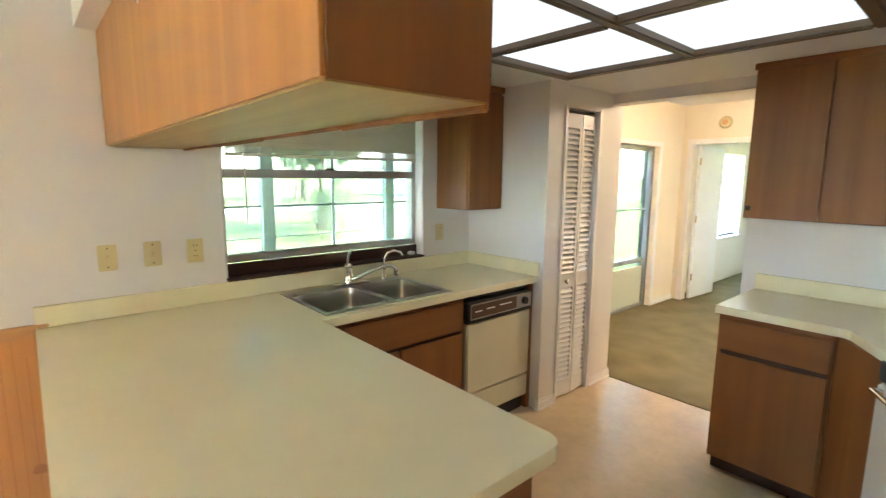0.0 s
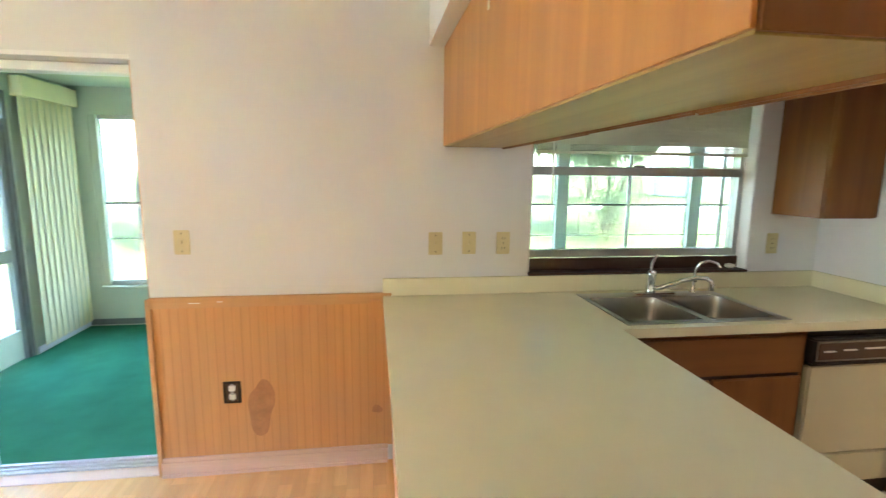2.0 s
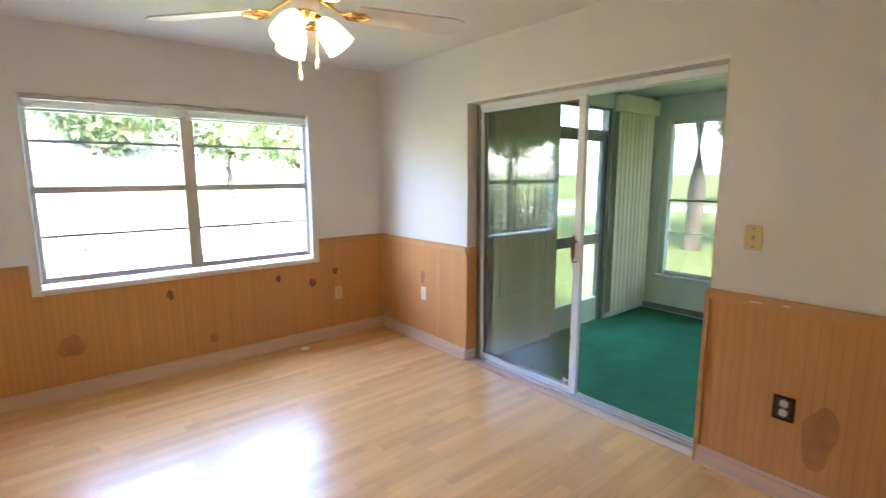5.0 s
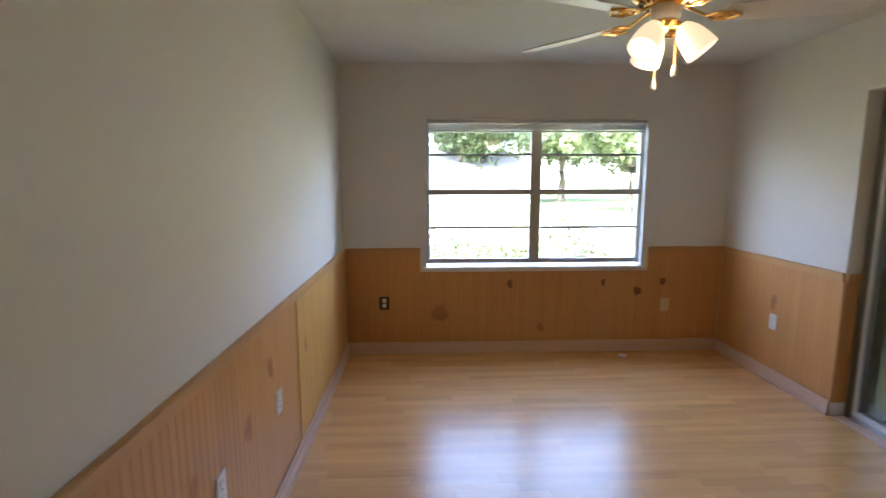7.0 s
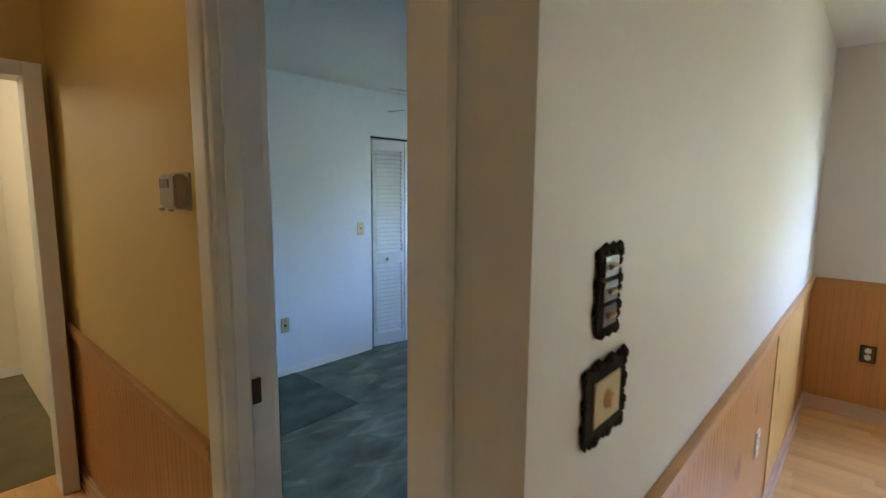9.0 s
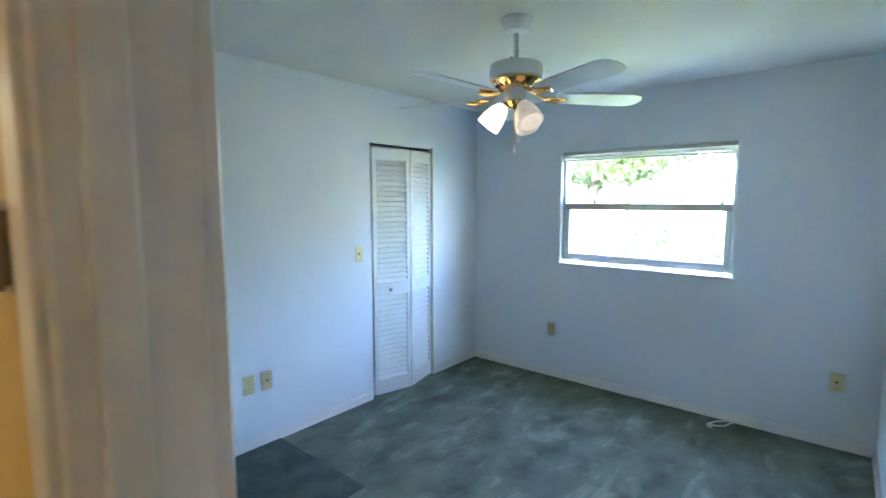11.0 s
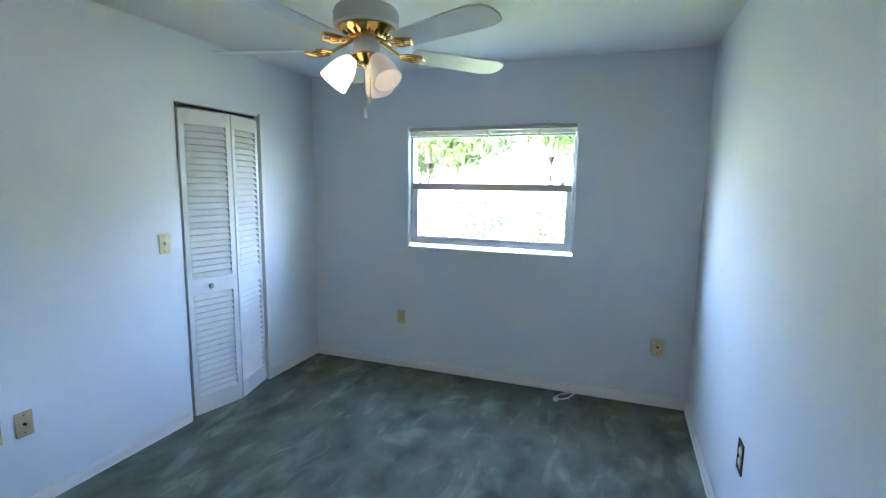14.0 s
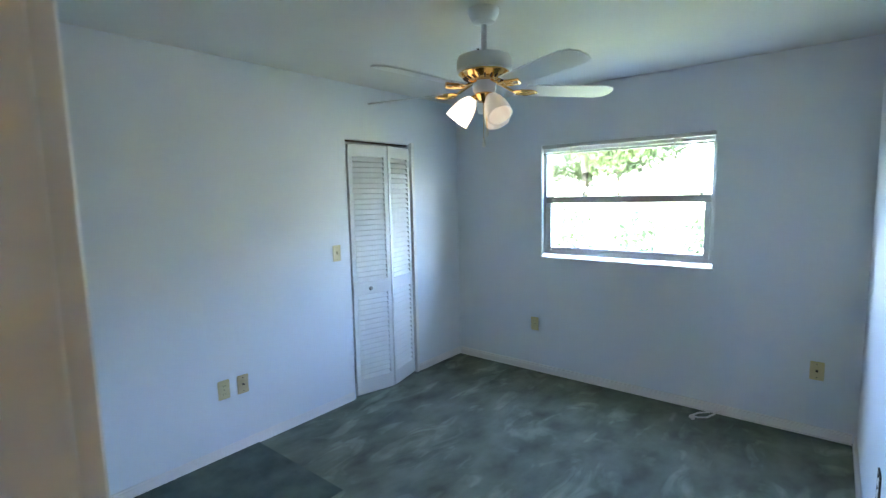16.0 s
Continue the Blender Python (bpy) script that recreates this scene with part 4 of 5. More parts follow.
part("lever", tube([(1.40, -0.12, 1.045), (1.415, -0.10, 1.075), (1.45, -0.075, 1.115), (1.465, -0.07, 1.118)], 0.007, 10), CHROME, fc, "", True)
part("aerator", moved(lathe([(0.013, 0), (0.015, 0.01), (0.015, 0.03), (0.011, 0.034)], 16), Matrix.Translation((1.592, -0.333, 0.985))), CHROME, fc, "", True)
fs = thing("filter_tap", "slim chrome gooseneck tap behind the sink", "faucet")
part("stem", moved(lathe([(0.016, 0), (0.016, 0.01), (0.010, 0.02), (0.010, 0.06), (0.012, 0.065), (0.0, 0.07)], 16), Matrix.Translation((1.655, -0.11, 0.9187))), CHROME, fs, "", True)
part("spout", tube([(1.655, -0.11, 0.98), (1.657, -0.12, 1.05), (1.67, -0.135, 1.085), (1.70, -0.16, 1.10), (1.73, -0.185, 1.09), (1.74, -0.195, 1.07)], 0.007, 10), CHROME, fs, "", True)
part("lever", tube([(1.655, -0.115, 0.985), (1.64, -0.15, 0.99)], 0.005, 8), BLACK, fs, "black lever")

# hanging cupboard over the peninsula
hc = thing("hanging_cupboard", "walnut cupboard hung over the peninsula, plain honey wood back", "cabinet", "wall cupboards")
part("body", rbox(0.311, -1.982, 1.676, 0.598, -0.003, 2.1395, 0.002, 1), CABW, hc)
part("back_panel", rbox(0.303, -1.985, 1.672, 0.3105, -0.002, 2.1395, 0.001, 1), PANELW, hc, "honey coloured wood back")
part("bottom", rbox(0.311, -1.982, 1.668, 0.600, -0.003, 1.6755, 0.001, 1), UNDERW, hc, "pale wood underside")
part("end_panel", rbox(0.311, -1.990, 1.670, 0.600, -1.9825, 2.1395, 0.001, 1), CABW, hc)
for k in range(4):
    part("door", rbox(0.6005, -1.985 + k * 0.495, 1.657 + 0.003 * (k % 2), 0.613, -1.495 + k * 0.495, 2.12, 0.004), CABW, hc)
part("patch", rbox(0.3005, -0.935, 2.02, 0.3028, -0.915, 2.055, 0.0005, 1), WHITEP, hc, "small pale mark")

# cupboard beside the window
uc = thing("wall_cupboard", "single walnut wall cupboard beside the kitchen window", "cabinet", "wall cupboards")
part("body", rbox(2.176, -0.302, 1.335, 2.496, -0.002, 2.10, 0.002, 1), CABW, uc)
part("door", rbox(2.180, -0.320, 1.34, 2.492, -0.3025, 2.085, 0.004), CABW, uc)
part("crown", rbox(2.172, -0.325, 2.10, 2.496, -0.002, 2.138, 0.003), CABW_X, uc)

# cupboards on the right-hand wall
ru = thing("wall_cupboard", "double walnut wall cupboard above the cream worktop", "cabinet", "wall cupboards")
part("body", rbox(2.937, -3.0, 1.345, 3.239, -1.665, 2.125, 0.002, 1), CABW, ru)
for k in range(4):
    part("door", rbox(2.919, -1.99 - k * 0.325, 1.35, 2.9365, -1.672 - k * 0.325, 2.105, 0.004), CABW, ru)
part("crown", rbox(2.912, -3.0, 2.1055, 2.9365, -1.660, 2.138, 0.003), CABW_Y, ru)
part("hinge", moved(lathe([(0.0, 0.0), (0.012, 0.0), (0.014, 0.006), (0.0, 0.012)], 16), Matrix.Translation((2.918, -1.69, 1.40)) @ Matrix.Rotation(radians(-90), 4, 'Y')), DARKM, ru, "dark round pull", True)
base_unit("base_cabinet", "walnut base cabinet with drawer and door on vinyl floor", 2.66, -2.165, 3.238, -1.69, "-x",
          [(-2.155, -1.705, 0.69, 0.845, "drawer_front"), (-2.155, -1.705, 0.12, 0.665, "door")])
rw = thing("worktop", "cream laminate corner worktop beside the range", "worktop")
bm = bmesh.new()
poly = [(2.635, -1.675), (3.237, -1.675), (3.237, -3.28), (2.55, -3.28), (2.37, -2.36), (2.50, -2.285), (2.62, -2.215), (2.635, -2.19)]
vs = [bm.verts.new((x, y, 0.914)) for x, y in poly]
f = bm.faces.new(vs)
ext = bmesh.ops.extrude_face_region(bm, geom=[f])
bmesh.ops.translate(bm, vec=(0, 0, -0.04), verts=[g for g in ext["geom"] if isinstance(g, bmesh.types.BMVert)])
bmesh.ops.recalc_face_normals(bm, faces=bm.faces[:])
part("top", bm, LAM, rw)
bar(3.218, -3.275, 0.9145, 3.2385, -1.675, 1.005, rw, LAM, "upstand")
cf = thing("corner_cabinet", "walnut corner filler cabinet between base and range", "cabinet", "base cabinets")
bm = bmesh.new()
poly = [(2.645, -2.17), (3.238, -2.17), (3.238, -3.275), (2.62, -3.275), (2.42, -2.345)]
vs = [bm.verts.new((x, y, 0.873)) for x, y in poly]
f = bm.faces.new(vs)
ext = bmesh.ops.extrude_face_region(bm, geom=[f])
bmesh.ops.translate(bm, vec=(0, 0, -0.785), verts=[g for g in ext["geom"] if isinstance(g, bmesh.types.BMVert)])
bmesh.ops.recalc_face_normals(bm, faces=bm.faces[:])
part("body", bm, CABW, cf)
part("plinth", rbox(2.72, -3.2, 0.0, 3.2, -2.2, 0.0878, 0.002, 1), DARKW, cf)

# range set across the corner
rg = thing("kitchen_range", "white enamel range with black trim set across the corner", "range")
ra = Matrix.Translation((2.405, -2.352, 0)) @ Matrix.Rotation(radians(209), 4, 'Z')
# local x runs along the front, y into the corner is negative, the front is at +y
for nm, b, mt in (("body", rbox(0.0, 0.02, 0.03, 0.76, 0.62, 0.885, 0.004), WHITE_EN), ("cooktop", rbox(-0.002, -0.01, 0.886, 0.762, 0.63, 0.918, 0.008), WHITE_EN),
                  ("oven_door", rbox(0.01, -0.022, 0.25, 0.75, 0.0195, 0.80, 0.01), WHITE_EN), ("drawer", rbox(0.01, -0.018, 0.05, 0.75, 0.0195, 0.22, 0.01), WHITE_EN),
                  ("black_trim", rbox(0.0, -0.015, 0.805, 0.76, 0.0195, 0.882, 0.004), BLACK), ("lower_trim", rbox(0.0, -0.012, 0.222, 0.76, 0.0195, 0.248, 0.003), BLACK)):
    part(nm, moved(b, ra), mt, rg)
part("door_handle", moved(tube([(0.06, -0.022, 0.775), (0.06, -0.055, 0.78), (0.70, -0.055, 0.78), (0.70, -0.022, 0.775)], 0.011, 10), ra), CHROME, rg, "chrome bar handle", True)

# ---- kitchen ceiling light ----
kl = thing("kitchen_light", "large four-panel fluorescent ceiling light in dark wood frame", "ceiling light")
x0, x1, y0, y1, cx, cy = 0.98, 2.35, -2.25, -0.91, 1.65, -1.585
for a in ((x0, y0, x1, y0 + 0.05), (x0, y1 - 0.05, x1, y1), (x0, y0 + 0.05, x0 + 0.05, y1 - 0.05), (x1 - 0.05, y0 + 0.05, x1, y1 - 0.05), (x0 + 0.05, cy - 0.022, x1 - 0.05, cy + 0.022),
          (cx - 0.022, y0 + 0.05, cx + 0.022, cy - 0.022), (cx - 0.022, cy + 0.022, cx + 0.022, y1 - 0.05)):
    part("frame", rbox(a[0], a[1], 2.082, a[2], a[3], 2.1395, 0.006), OAKF, kl)
for a in ((x0 + 0.05, y0 + 0.05, cx - 0.022, cy - 0.022), (cx + 0.022, y0 + 0.05, x1 - 0.05, cy - 0.022), (x0 + 0.05, cy + 0.022, cx - 0.022, y1 - 0.05), (cx + 0.022, cy + 0.022, x1 - 0.05, y1 - 0.05)):
    part("diffuser", rbox(a[0], a[1], 2.112, a[2], a[3], 2.120, 0.001, 1), PANEL_LIGHT, kl, "glowing prismatic diffuser")

# ---- ceiling fans ----


def bell():
    """A frosted tulip shade, opening downwards along -z, with wall thickness."""
    out = [(0.018, 0.0), (0.027, -0.009), (0.039, -0.031), (0.047, -0.057), (0.051, -0.084), (0.053, -0.104)]
    out = [(r * 1.08, z * 1.18) for r, z in out]
    inn = [(r - 0.004, z) for r, z in reversed(out)]
    return lathe(out + inn[:-1] + [(0.012, -0.004)], 28)


def ceiling_fan(label, x, y, ceil, above, blade_z, first, length, blade_mat, lit, shade_angles):
    r = thing("ceiling_fan", label, "ceiling fan", "ceiling fans", at=Matrix.Translation((x, y, 0)))
    zt = blade_z + above
    part("canopy", lathe([(0.0, ceil - 0.001), (0.070, ceil - 0.001), (0.068, ceil - 0.02), (0.05, ceil - 0.055), (0.022, ceil - 0.065), (0.0, ceil - 0.065)], 32), FANW, r, "", True)
    part("downrod", lathe([(0.0, ceil - 0.06), (0.013, ceil - 0.06), (0.013, zt + 0.09), (0.0, zt + 0.09)], 16), FANW, r, "", True)
    hs = part("motor_housing", lathe([(0.0, zt + 0.10), (0.03, zt + 0.10), (0.08, zt + 0.095), (0.118, zt + 0.085), (0.125, zt + 0.07), (0.125, zt + 0.025), (0.118, zt + 0.018), (0.0, zt + 0.018)], 40), FANW, r, "", True)
    part("brass_band", lathe([(0.0, zt + 0.018), (0.112, zt + 0.018), (0.118, zt + 0.010), (0.100, zt - 0.004), (0.07, zt - 0.018), (0.05, zt - 0.022), (0.0, zt - 0.022)], 40), BRASS, hs, "polished brass band", True)
    for k in range(20):
        a = 2 * math.pi * k / 20
        part("vent_slot", moved(rbox(-0.003, -0.012, -0.002, 0.003, 0.012, 0.002, 0.001, 1), Matrix.Rotation(a, 4, 'Z') @ Matrix.Translation((0, 0.086, zt - 0.0125)) @ Matrix.Rotation(radians(25), 4, 'X')), DARKM, hs)
    for k in range(3):
        a = radians(20 + 120 * k)
        part("screw", moved(lathe([(0.0, 0.008), (0.005, 0.006), (0.005, 0.0), (0.0, 0.0)], 10), Matrix.Translation((0.105 * math.cos(a), 0.105 * math.sin(a), zt + 0.088))), DARKM, hs)
    part("switch_housing", lathe([(0.0, zt - 0.022), (0.048, zt - 0.022), (0.052, zt - 0.03), (0.052, zt - 0.065), (0.045, zt - 0.075), (0.0, zt - 0.075)], 32), FANW, r, "", True)
    fit = part("light_fitter", lathe([(0.0, zt - 0.075), (0.042, zt - 0.075), (0.046, zt - 0.082), (0.03, zt - 0.10), (0.012, zt - 0.115), (0.0, zt - 0.118)], 28), BRASS, r, "brass light fitter", True)
    # blades on openwork brass irons
    bm = bmesh.new()
    w0, w1, bl = 0.055, 0.068, length - 0.19
    pts = [(0.0, -w0), (bl - 0.06, -w1), (bl - 0.015, -w1 + 0.018), (bl, -w1 + 0.05), (bl, w1 - 0.05), (bl - 0.015, w1 - 0.018), (bl - 0.06, w1), (0.0, w0)]
    vs = [bm.verts.new((px, py, 0.0)) for px, py in pts]
    f = bm.faces.new(vs)
    ext = bmesh.ops.extrude_face_region(bm, geom=[f])
    bmesh.ops.translate(bm, vec=(0, 0, -0.006), verts=[g for g in ext["geom"] if isinstance(g, bmesh.types.BMVert)])
    bmesh.ops.recalc_face_normals(bm, faces=bm.faces[:])
    blade = mesh_of("blade", moved(bm, Matrix.Translation((0.19, 0, 0)) @ Matrix.Rotation(radians(-11), 4, 'X')), blade_mat)
    iron = bmesh.new()
    for path in ([(0.06, 0, above - 0.027), (0.10, 0, above * 0.5 - 0.018), (0.14, 0, -0.010)], [(0.14, 0, -0.010), (0.165, 0.035, -0.012), (0.215, 0.040, -0.014), (0.25, 0.0, -0.012)],
                 [(0.14, 0, -0.010), (0.165, -0.035, -0.012), (0.215, -0.040, -0.014), (0.25, 0.0, -0.012)], [(0.165, 0, -0.012), (0.19, 0.020, -0.012), (0.215, 0.0, -0.012), (0.19, -0.020, -0.012), (0.165, 0, -0.012)]):
        tb = tube(path, 0.006, 8)
        tmp = bpy.data.meshes.new("tmp")
        tb.to_mesh(tmp)
        tb.free()
        iron.from_mesh(tmp)
        bpy.data.meshes.remove(tmp)
    irm = mesh_of("blade_iron", iron, BRASS, True)
    for k in range(5):
        m = Matrix.Translation((0, 0, blade_z)) @ Matrix.Rotation(radians(first + 72 * k), 4, 'Z')
        share("blade", blade, r, m)
        share("blade_iron", irm, r, m)
    # three shades on short brass arms
    sh_lit = mesh_of("shade", bell(), SHADE_LIT, True)
    sh_dim = mesh_of("shade", bell(), SHADE_DIM, True)
    for k, a in enumerate(shade_angles):
        m = Matrix.Translation((0, 0, zt - 0.092)) @ Matrix.Rotation(radians(a), 4, 'Z')
        arm = part("shade_arm", moved(tube([(0.02, 0, 0.0), (0.045, 0, 0.002), (0.06, 0, -0.008)], 0.012, 12), m), BRASS, fit, "", True)
        share("shade", sh_lit if k in lit else sh_dim, fit, m @ Matrix.Translation((0.055, 0, -0.004)) @ Matrix.Rotation(radians(-38), 4, 'Y'))
    for px, py, zl in ((0.028, 0.03, zt - 0.235), (-0.02, -0.02, zt - 0.275)):
        c = part("pull_chain", tube([(px, py, zt - 0.07), (px, py, zl)], 0.0016, 6), BRASS, r)
        part("fob", moved(lathe([(0.0, 0.0), (0.004, 0.0), (0.008, -0.02), (0.008, -0.035), (0.003, -0.04), (0.0, -0.04)], 12), Matrix.Translation((px, py, zl))), WHITEP, c, "", True)
    return r


ceiling_fan("white ceiling fan with brass fittings and three lit shades", -1.92, -1.71, H, 0.055, 2.10, 75, 0.65, FANW, (0, 1, 2), (64, 184, 304))
ceiling_fan("white and brass ceiling fan, one bright shade lit", -2.385, -4.90, 2.375, 0.055, 2.03, 67, 0.625, FANW, (0,), (305, 65, 185))

# ---- wall plates ----


def plate(kind, at, label, face=IVORY, w=0.072, h=0.117, group="wall plates"):
    """A cover plate with its toggle or sockets; local -y looks into the room."""
    r = thing("light_switch" if kind == "switch" else "wall_outlet" if kind == "outlet" else "cable_plate", label, "switch" if kind == "switch" else "outlet", group, at=at)
    part("cover_plate", rbox(-w / 2, -0.006, -h / 2, w / 2, 0.0005, h / 2, 0.003), face, r)
    if kind == "switch":
        part("toggle", moved(rbox(-0.005, -0.018, -0.010, 0.005, -0.004, 0.010, 0.002), Matrix.Rotation(radians(-18), 4, 'X')), face, r)
    elif kind == "outlet":
        for z in (-0.026, 0.026):
            s = part("socket", rbox(-0.017, -0.0085, z - 0.014, 0.017, -0.006, z + 0.014, 0.004), face, r)
            for x in (-0.007, 0.007):
                part("slot", rbox(x - 0.0014, -0.0090, z - 0.005, x + 0.0014, -0.0084, z + 0.005, 0.0002, 1), BLACK, s)
    else:
        part("jack", moved(lathe([(0.0, 0.010), (0.006, 0.010), (0.007, 0.0), (0.0, 0.0)], 12), Matrix.Translation((0, -0.006, 0)) @ Matrix.Rotation(radians(90), 4, 'X')), DARKM, r)
    for z in (-h * 0.36, h * 0.36) if kind != "outlet" else (0.0,):
        part("screw", moved(lathe([(0.0, 0.002), (0.003, 0.0015), (0.0035, 0.0), (0.0, 0.0)], 8), Matrix.Translation((0, -0.006, z)) @ Matrix.Rotation(radians(90), 4, 'X')), DARKM, r)
    return r


def on_north(x, z, y=0.0):
    return Matrix.Translation((x, y, z))


def on_west(y, z, x=-4.15):
    return Matrix.Translation((x, y, z)) @ Matrix.Rotation(radians(90), 4, 'Z')


def on_south(x, z, y):
    return Matrix.Translation((x, y, z)) @ Matrix.Rotation(radians(180), 4, 'Z')


def on_east(y, z, x):
    return Matrix.Translation((x, y, z)) @ Matrix.Rotation(radians(-90), 4, 'Z')


plate("switch", on_north(-0.946, 1.198), "ivory light switch beside the patio door")
plate("switch", on_north(0.269, 1.182), "ivory light switch above the peninsula worktop")
plate("switch", on_north(0.444, 1.184), "ivory light switch above the peninsula worktop")
plate("outlet", on_north(0.625, 1.182), "ivory outlet above the peninsula worktop")
plate("outlet", on_north(2.203, 1.166), "ivory outlet beside the kitchen window")
plate("outlet", on_north(-3.466, 0.455, -0.008), "white outlet on the honey wainscot", WHITEP)
plate("outlet", on_west(-0.492, 0.412, -4.142), "ivory outlet on the honey wainscot")
plate("outlet", on_south(-2.222, 0.495, -3.277), "white outlet on the honey wainscot", WHITEP)
plate("outlet", on_south(-1.588, 0.49, -3.277), "white outlet on the honey wainscot", WHITEP)
plate("outlet", on_west(-5.60, 0.42, -4.165), "ivory outlet under the bedroom window")
plate("cable", on_west(-3.656, 0.42, -4.165), "ivory cable plate in the bedroom")
plate("outlet", on_south(-1.806, 0.418, -6.42), "ivory outlet on the pale blue wall")
plate("cable", on_south(-1.927, 0.416, -6.42), "grey beige cable plate on the pale blue wall", TANP)
plate("switch", on_south(-2.697, 1.148, -6.42), "ivory light switch beside the closet")
plate("outlet", on_east(-0.15, 0.35, 6.30) @ Matrix.Translation((-0.25, 0, 0)), "white outlet on the cream living room wall", WHITEP)


def open_box(at, label, w=0.085, h=0.115, inner=WHITEP):
    r = thing("wall_outlet", label, "outlet", "uncovered outlets", at=at)
    for a in ((-w / 2, -h / 2, w / 2, -h / 2 + 0.012), (-w / 2, h / 2 - 0.012, w / 2, h / 2), (-w / 2, -h / 2 + 0.012, -w / 2 + 0.014, h / 2 - 0.012), (w / 2 - 0.014, -h / 2 + 0.012, w / 2, h / 2 - 0.012)):
        part("box_edge", rbox(a[0], -0.006, a[1], a[2], 0.0005, a[3], 0.002), DARKM, r)
    part("recess", rbox(-w / 2 + 0.014, -0.001, -h / 2 + 0.012, w / 2 - 0.014, 0.0005, h / 2 - 0.012, 0.0003, 1), BROWNP, r)
    for z in (-0.022, 0.022):
        part("socket", rbox(-0.016, -0.007, z - 0.015, 0.016, -0.0012, z + 0.015, 0.004), inner, r)
    part("yoke", rbox(-0.007, -0.004, -h / 2 + 0.012, 0.007, -0.0012, h / 2 - 0.012, 0.001), STEEL, r)
    return r


open_box(on_north(-0.757, 0.434, -0.008), "uncovered white outlet in a dark box on the wainscot")
open_box(on_west(-2.952, 0.452, -4.142), "uncovered outlet in a dark box on the wainscot")
open_box(on_south(-2.709, 0.478, -3.45) @ Matrix.Rotation(math.pi, 4, 'Z'), "uncovered outlet in a dark box on the blue wall", 0.08, 0.125)


def ornate(at, w, h, label, inner, rows):
    """An old wall plate with a scalloped dark metal border."""
    r = thing("switch_plate", label, "switch", "ornate wall plates", at=at)
    bm = bmesh.new()
    n = 9
    for k in range(n):
        for sx, sz in ((1, 0), (-1, 0), (0, 1), (0, -1)):
            f = -0.5 + (k + 0.5) / n
            px = sx * w / 2 if sx else f * w
            pz = sz * h / 2 if sz else f * h
            s = 0.005 + 0.003 * ((k * 7) % 3)
            bmesh.ops.create_icosphere(bm, subdivisions=1, radius=s, matrix=Matrix.Translation((px, -0.004, pz)) @ Matrix.Diagonal((1, 0.5, 1, 1)))
    part("scalloped_border", bm, PLATE_DARK, r)
    part("cover_plate", rbox(-w / 2, -0.005, -h / 2, w / 2, 0.0005, h / 2, 0.002), PLATE_DARK, r)
    for k in range(rows):
        z = (k - (rows - 1) / 2) * h / (rows + 0.4)
        part("inset", rbox(-w * 0.33, -0.008, z - h / (rows + 0.4) * 0.42, w * 0.33, -0.0052, z + h / (rows + 0.4) * 0.42, 0.003), inner, r)
    if rows == 1:
        part("rosette", moved(lathe([(0.0, 0.010), (0.010, 0.009), (0.014, 0.004), (0.016, 0.0), (0.0, 0.0)], 16), Matrix.Translation((0, -0.008, 0)) @ Matrix.Rotation(radians(90), 4, 'X')), CAPW, r, "brown round knob", True)
    else:
        for k in range(rows):
            z = (k - (rows - 1) / 2) * h / (rows + 0.4)
            part("toggle", rbox(-0.013, -0.014, z - 0.004, 0.013, -0.008, z + 0.004, 0.002), TANP, r, "pale rocker")
    return r


ornate(on_south(-0.667, 1.370, -3.285), 0.074, 0.122, "narrow dark ornate switch plate on the white wall", BROWNP, 3)
ornate(on_south(-0.675, 1.205, -3.285), 0.140, 0.116, "square dark ornate frame around a tan plate", TANP, 1)

# thermostat on the yellow hall wall
th = thing("thermostat", "beige boxy thermostat on the yellow wall", "thermostat", at=on_east(-4.385, 1.50, -0.495) @ Matrix.Rotation(math.pi, 4, 'Z'))
part("back_plate", rbox(-0.062, -0.006, -0.050, 0.062, 0.0005, 0.050, 0.003), BEIGEP, th)
part("housing", rbox(-0.055, -0.040, -0.044, 0.055, -0.006, 0.044, 0.006), BEIGEP, th)
part("dial_window", rbox(-0.045, -0.042, 0.008, 0.02, -0.040, 0.032, 0.001), BROWNP, th)
for x in (-0.035, 0.03):
    part("lever", rbox(x - 0.008, -0.048, -0.052, x + 0.008, -0.036, -0.044, 0.002), BEIGEP, th)

# smoke alarm in the living room
sa = thing("smoke_alarm", "round yellowed smoke alarm over the doorway", "smoke alarm", at=Matrix.Translation((6.2995, -0.375, 2.21)) @ Matrix.Rotation(radians(-90), 4, 'Y'))
part("base", lathe([(0.0, 0.0), (0.07, 0.0), (0.07, 0.012), (0.06, 0.034), (0.045, 0.04), (0.0, 0.04)], 32), IVORY, sa, "", True)
part("grille", lathe([(0.0, 0.0405), (0.03, 0.0405), (0.032, 0.046), (0.0, 0.048)], 24), CAPW, sa, "", True)

# ---- stains and holes in the wainscot ----


def blot(name, at, w, h, material, label, seed):
    bm = bmesh.new()
    rng = random.Random(seed)
    ph = [rng.uniform(0, 6.28) for _ in range(4)]
    n = 28
    vs = []
    for i in range(n):
        t = 2 * math.pi * i / n
        k = 1 + 0.14 * math.sin(2 * t + ph[0]) + 0.09 * math.sin(3 * t + ph[1]) + 0.05 * math.sin(5 * t + ph[2])
        vs.append(bm.verts.new((w / 2 * k * math.cos(t), -0.0009, h / 2 * k * math.sin(t))))
    bm.faces.new(vs)
    me = mesh_of(name, bm, material)
    ob = tagged(new(name, me), label, "stain", "wainscot stains", "structure")
    ob.matrix_basis = at
    return ob


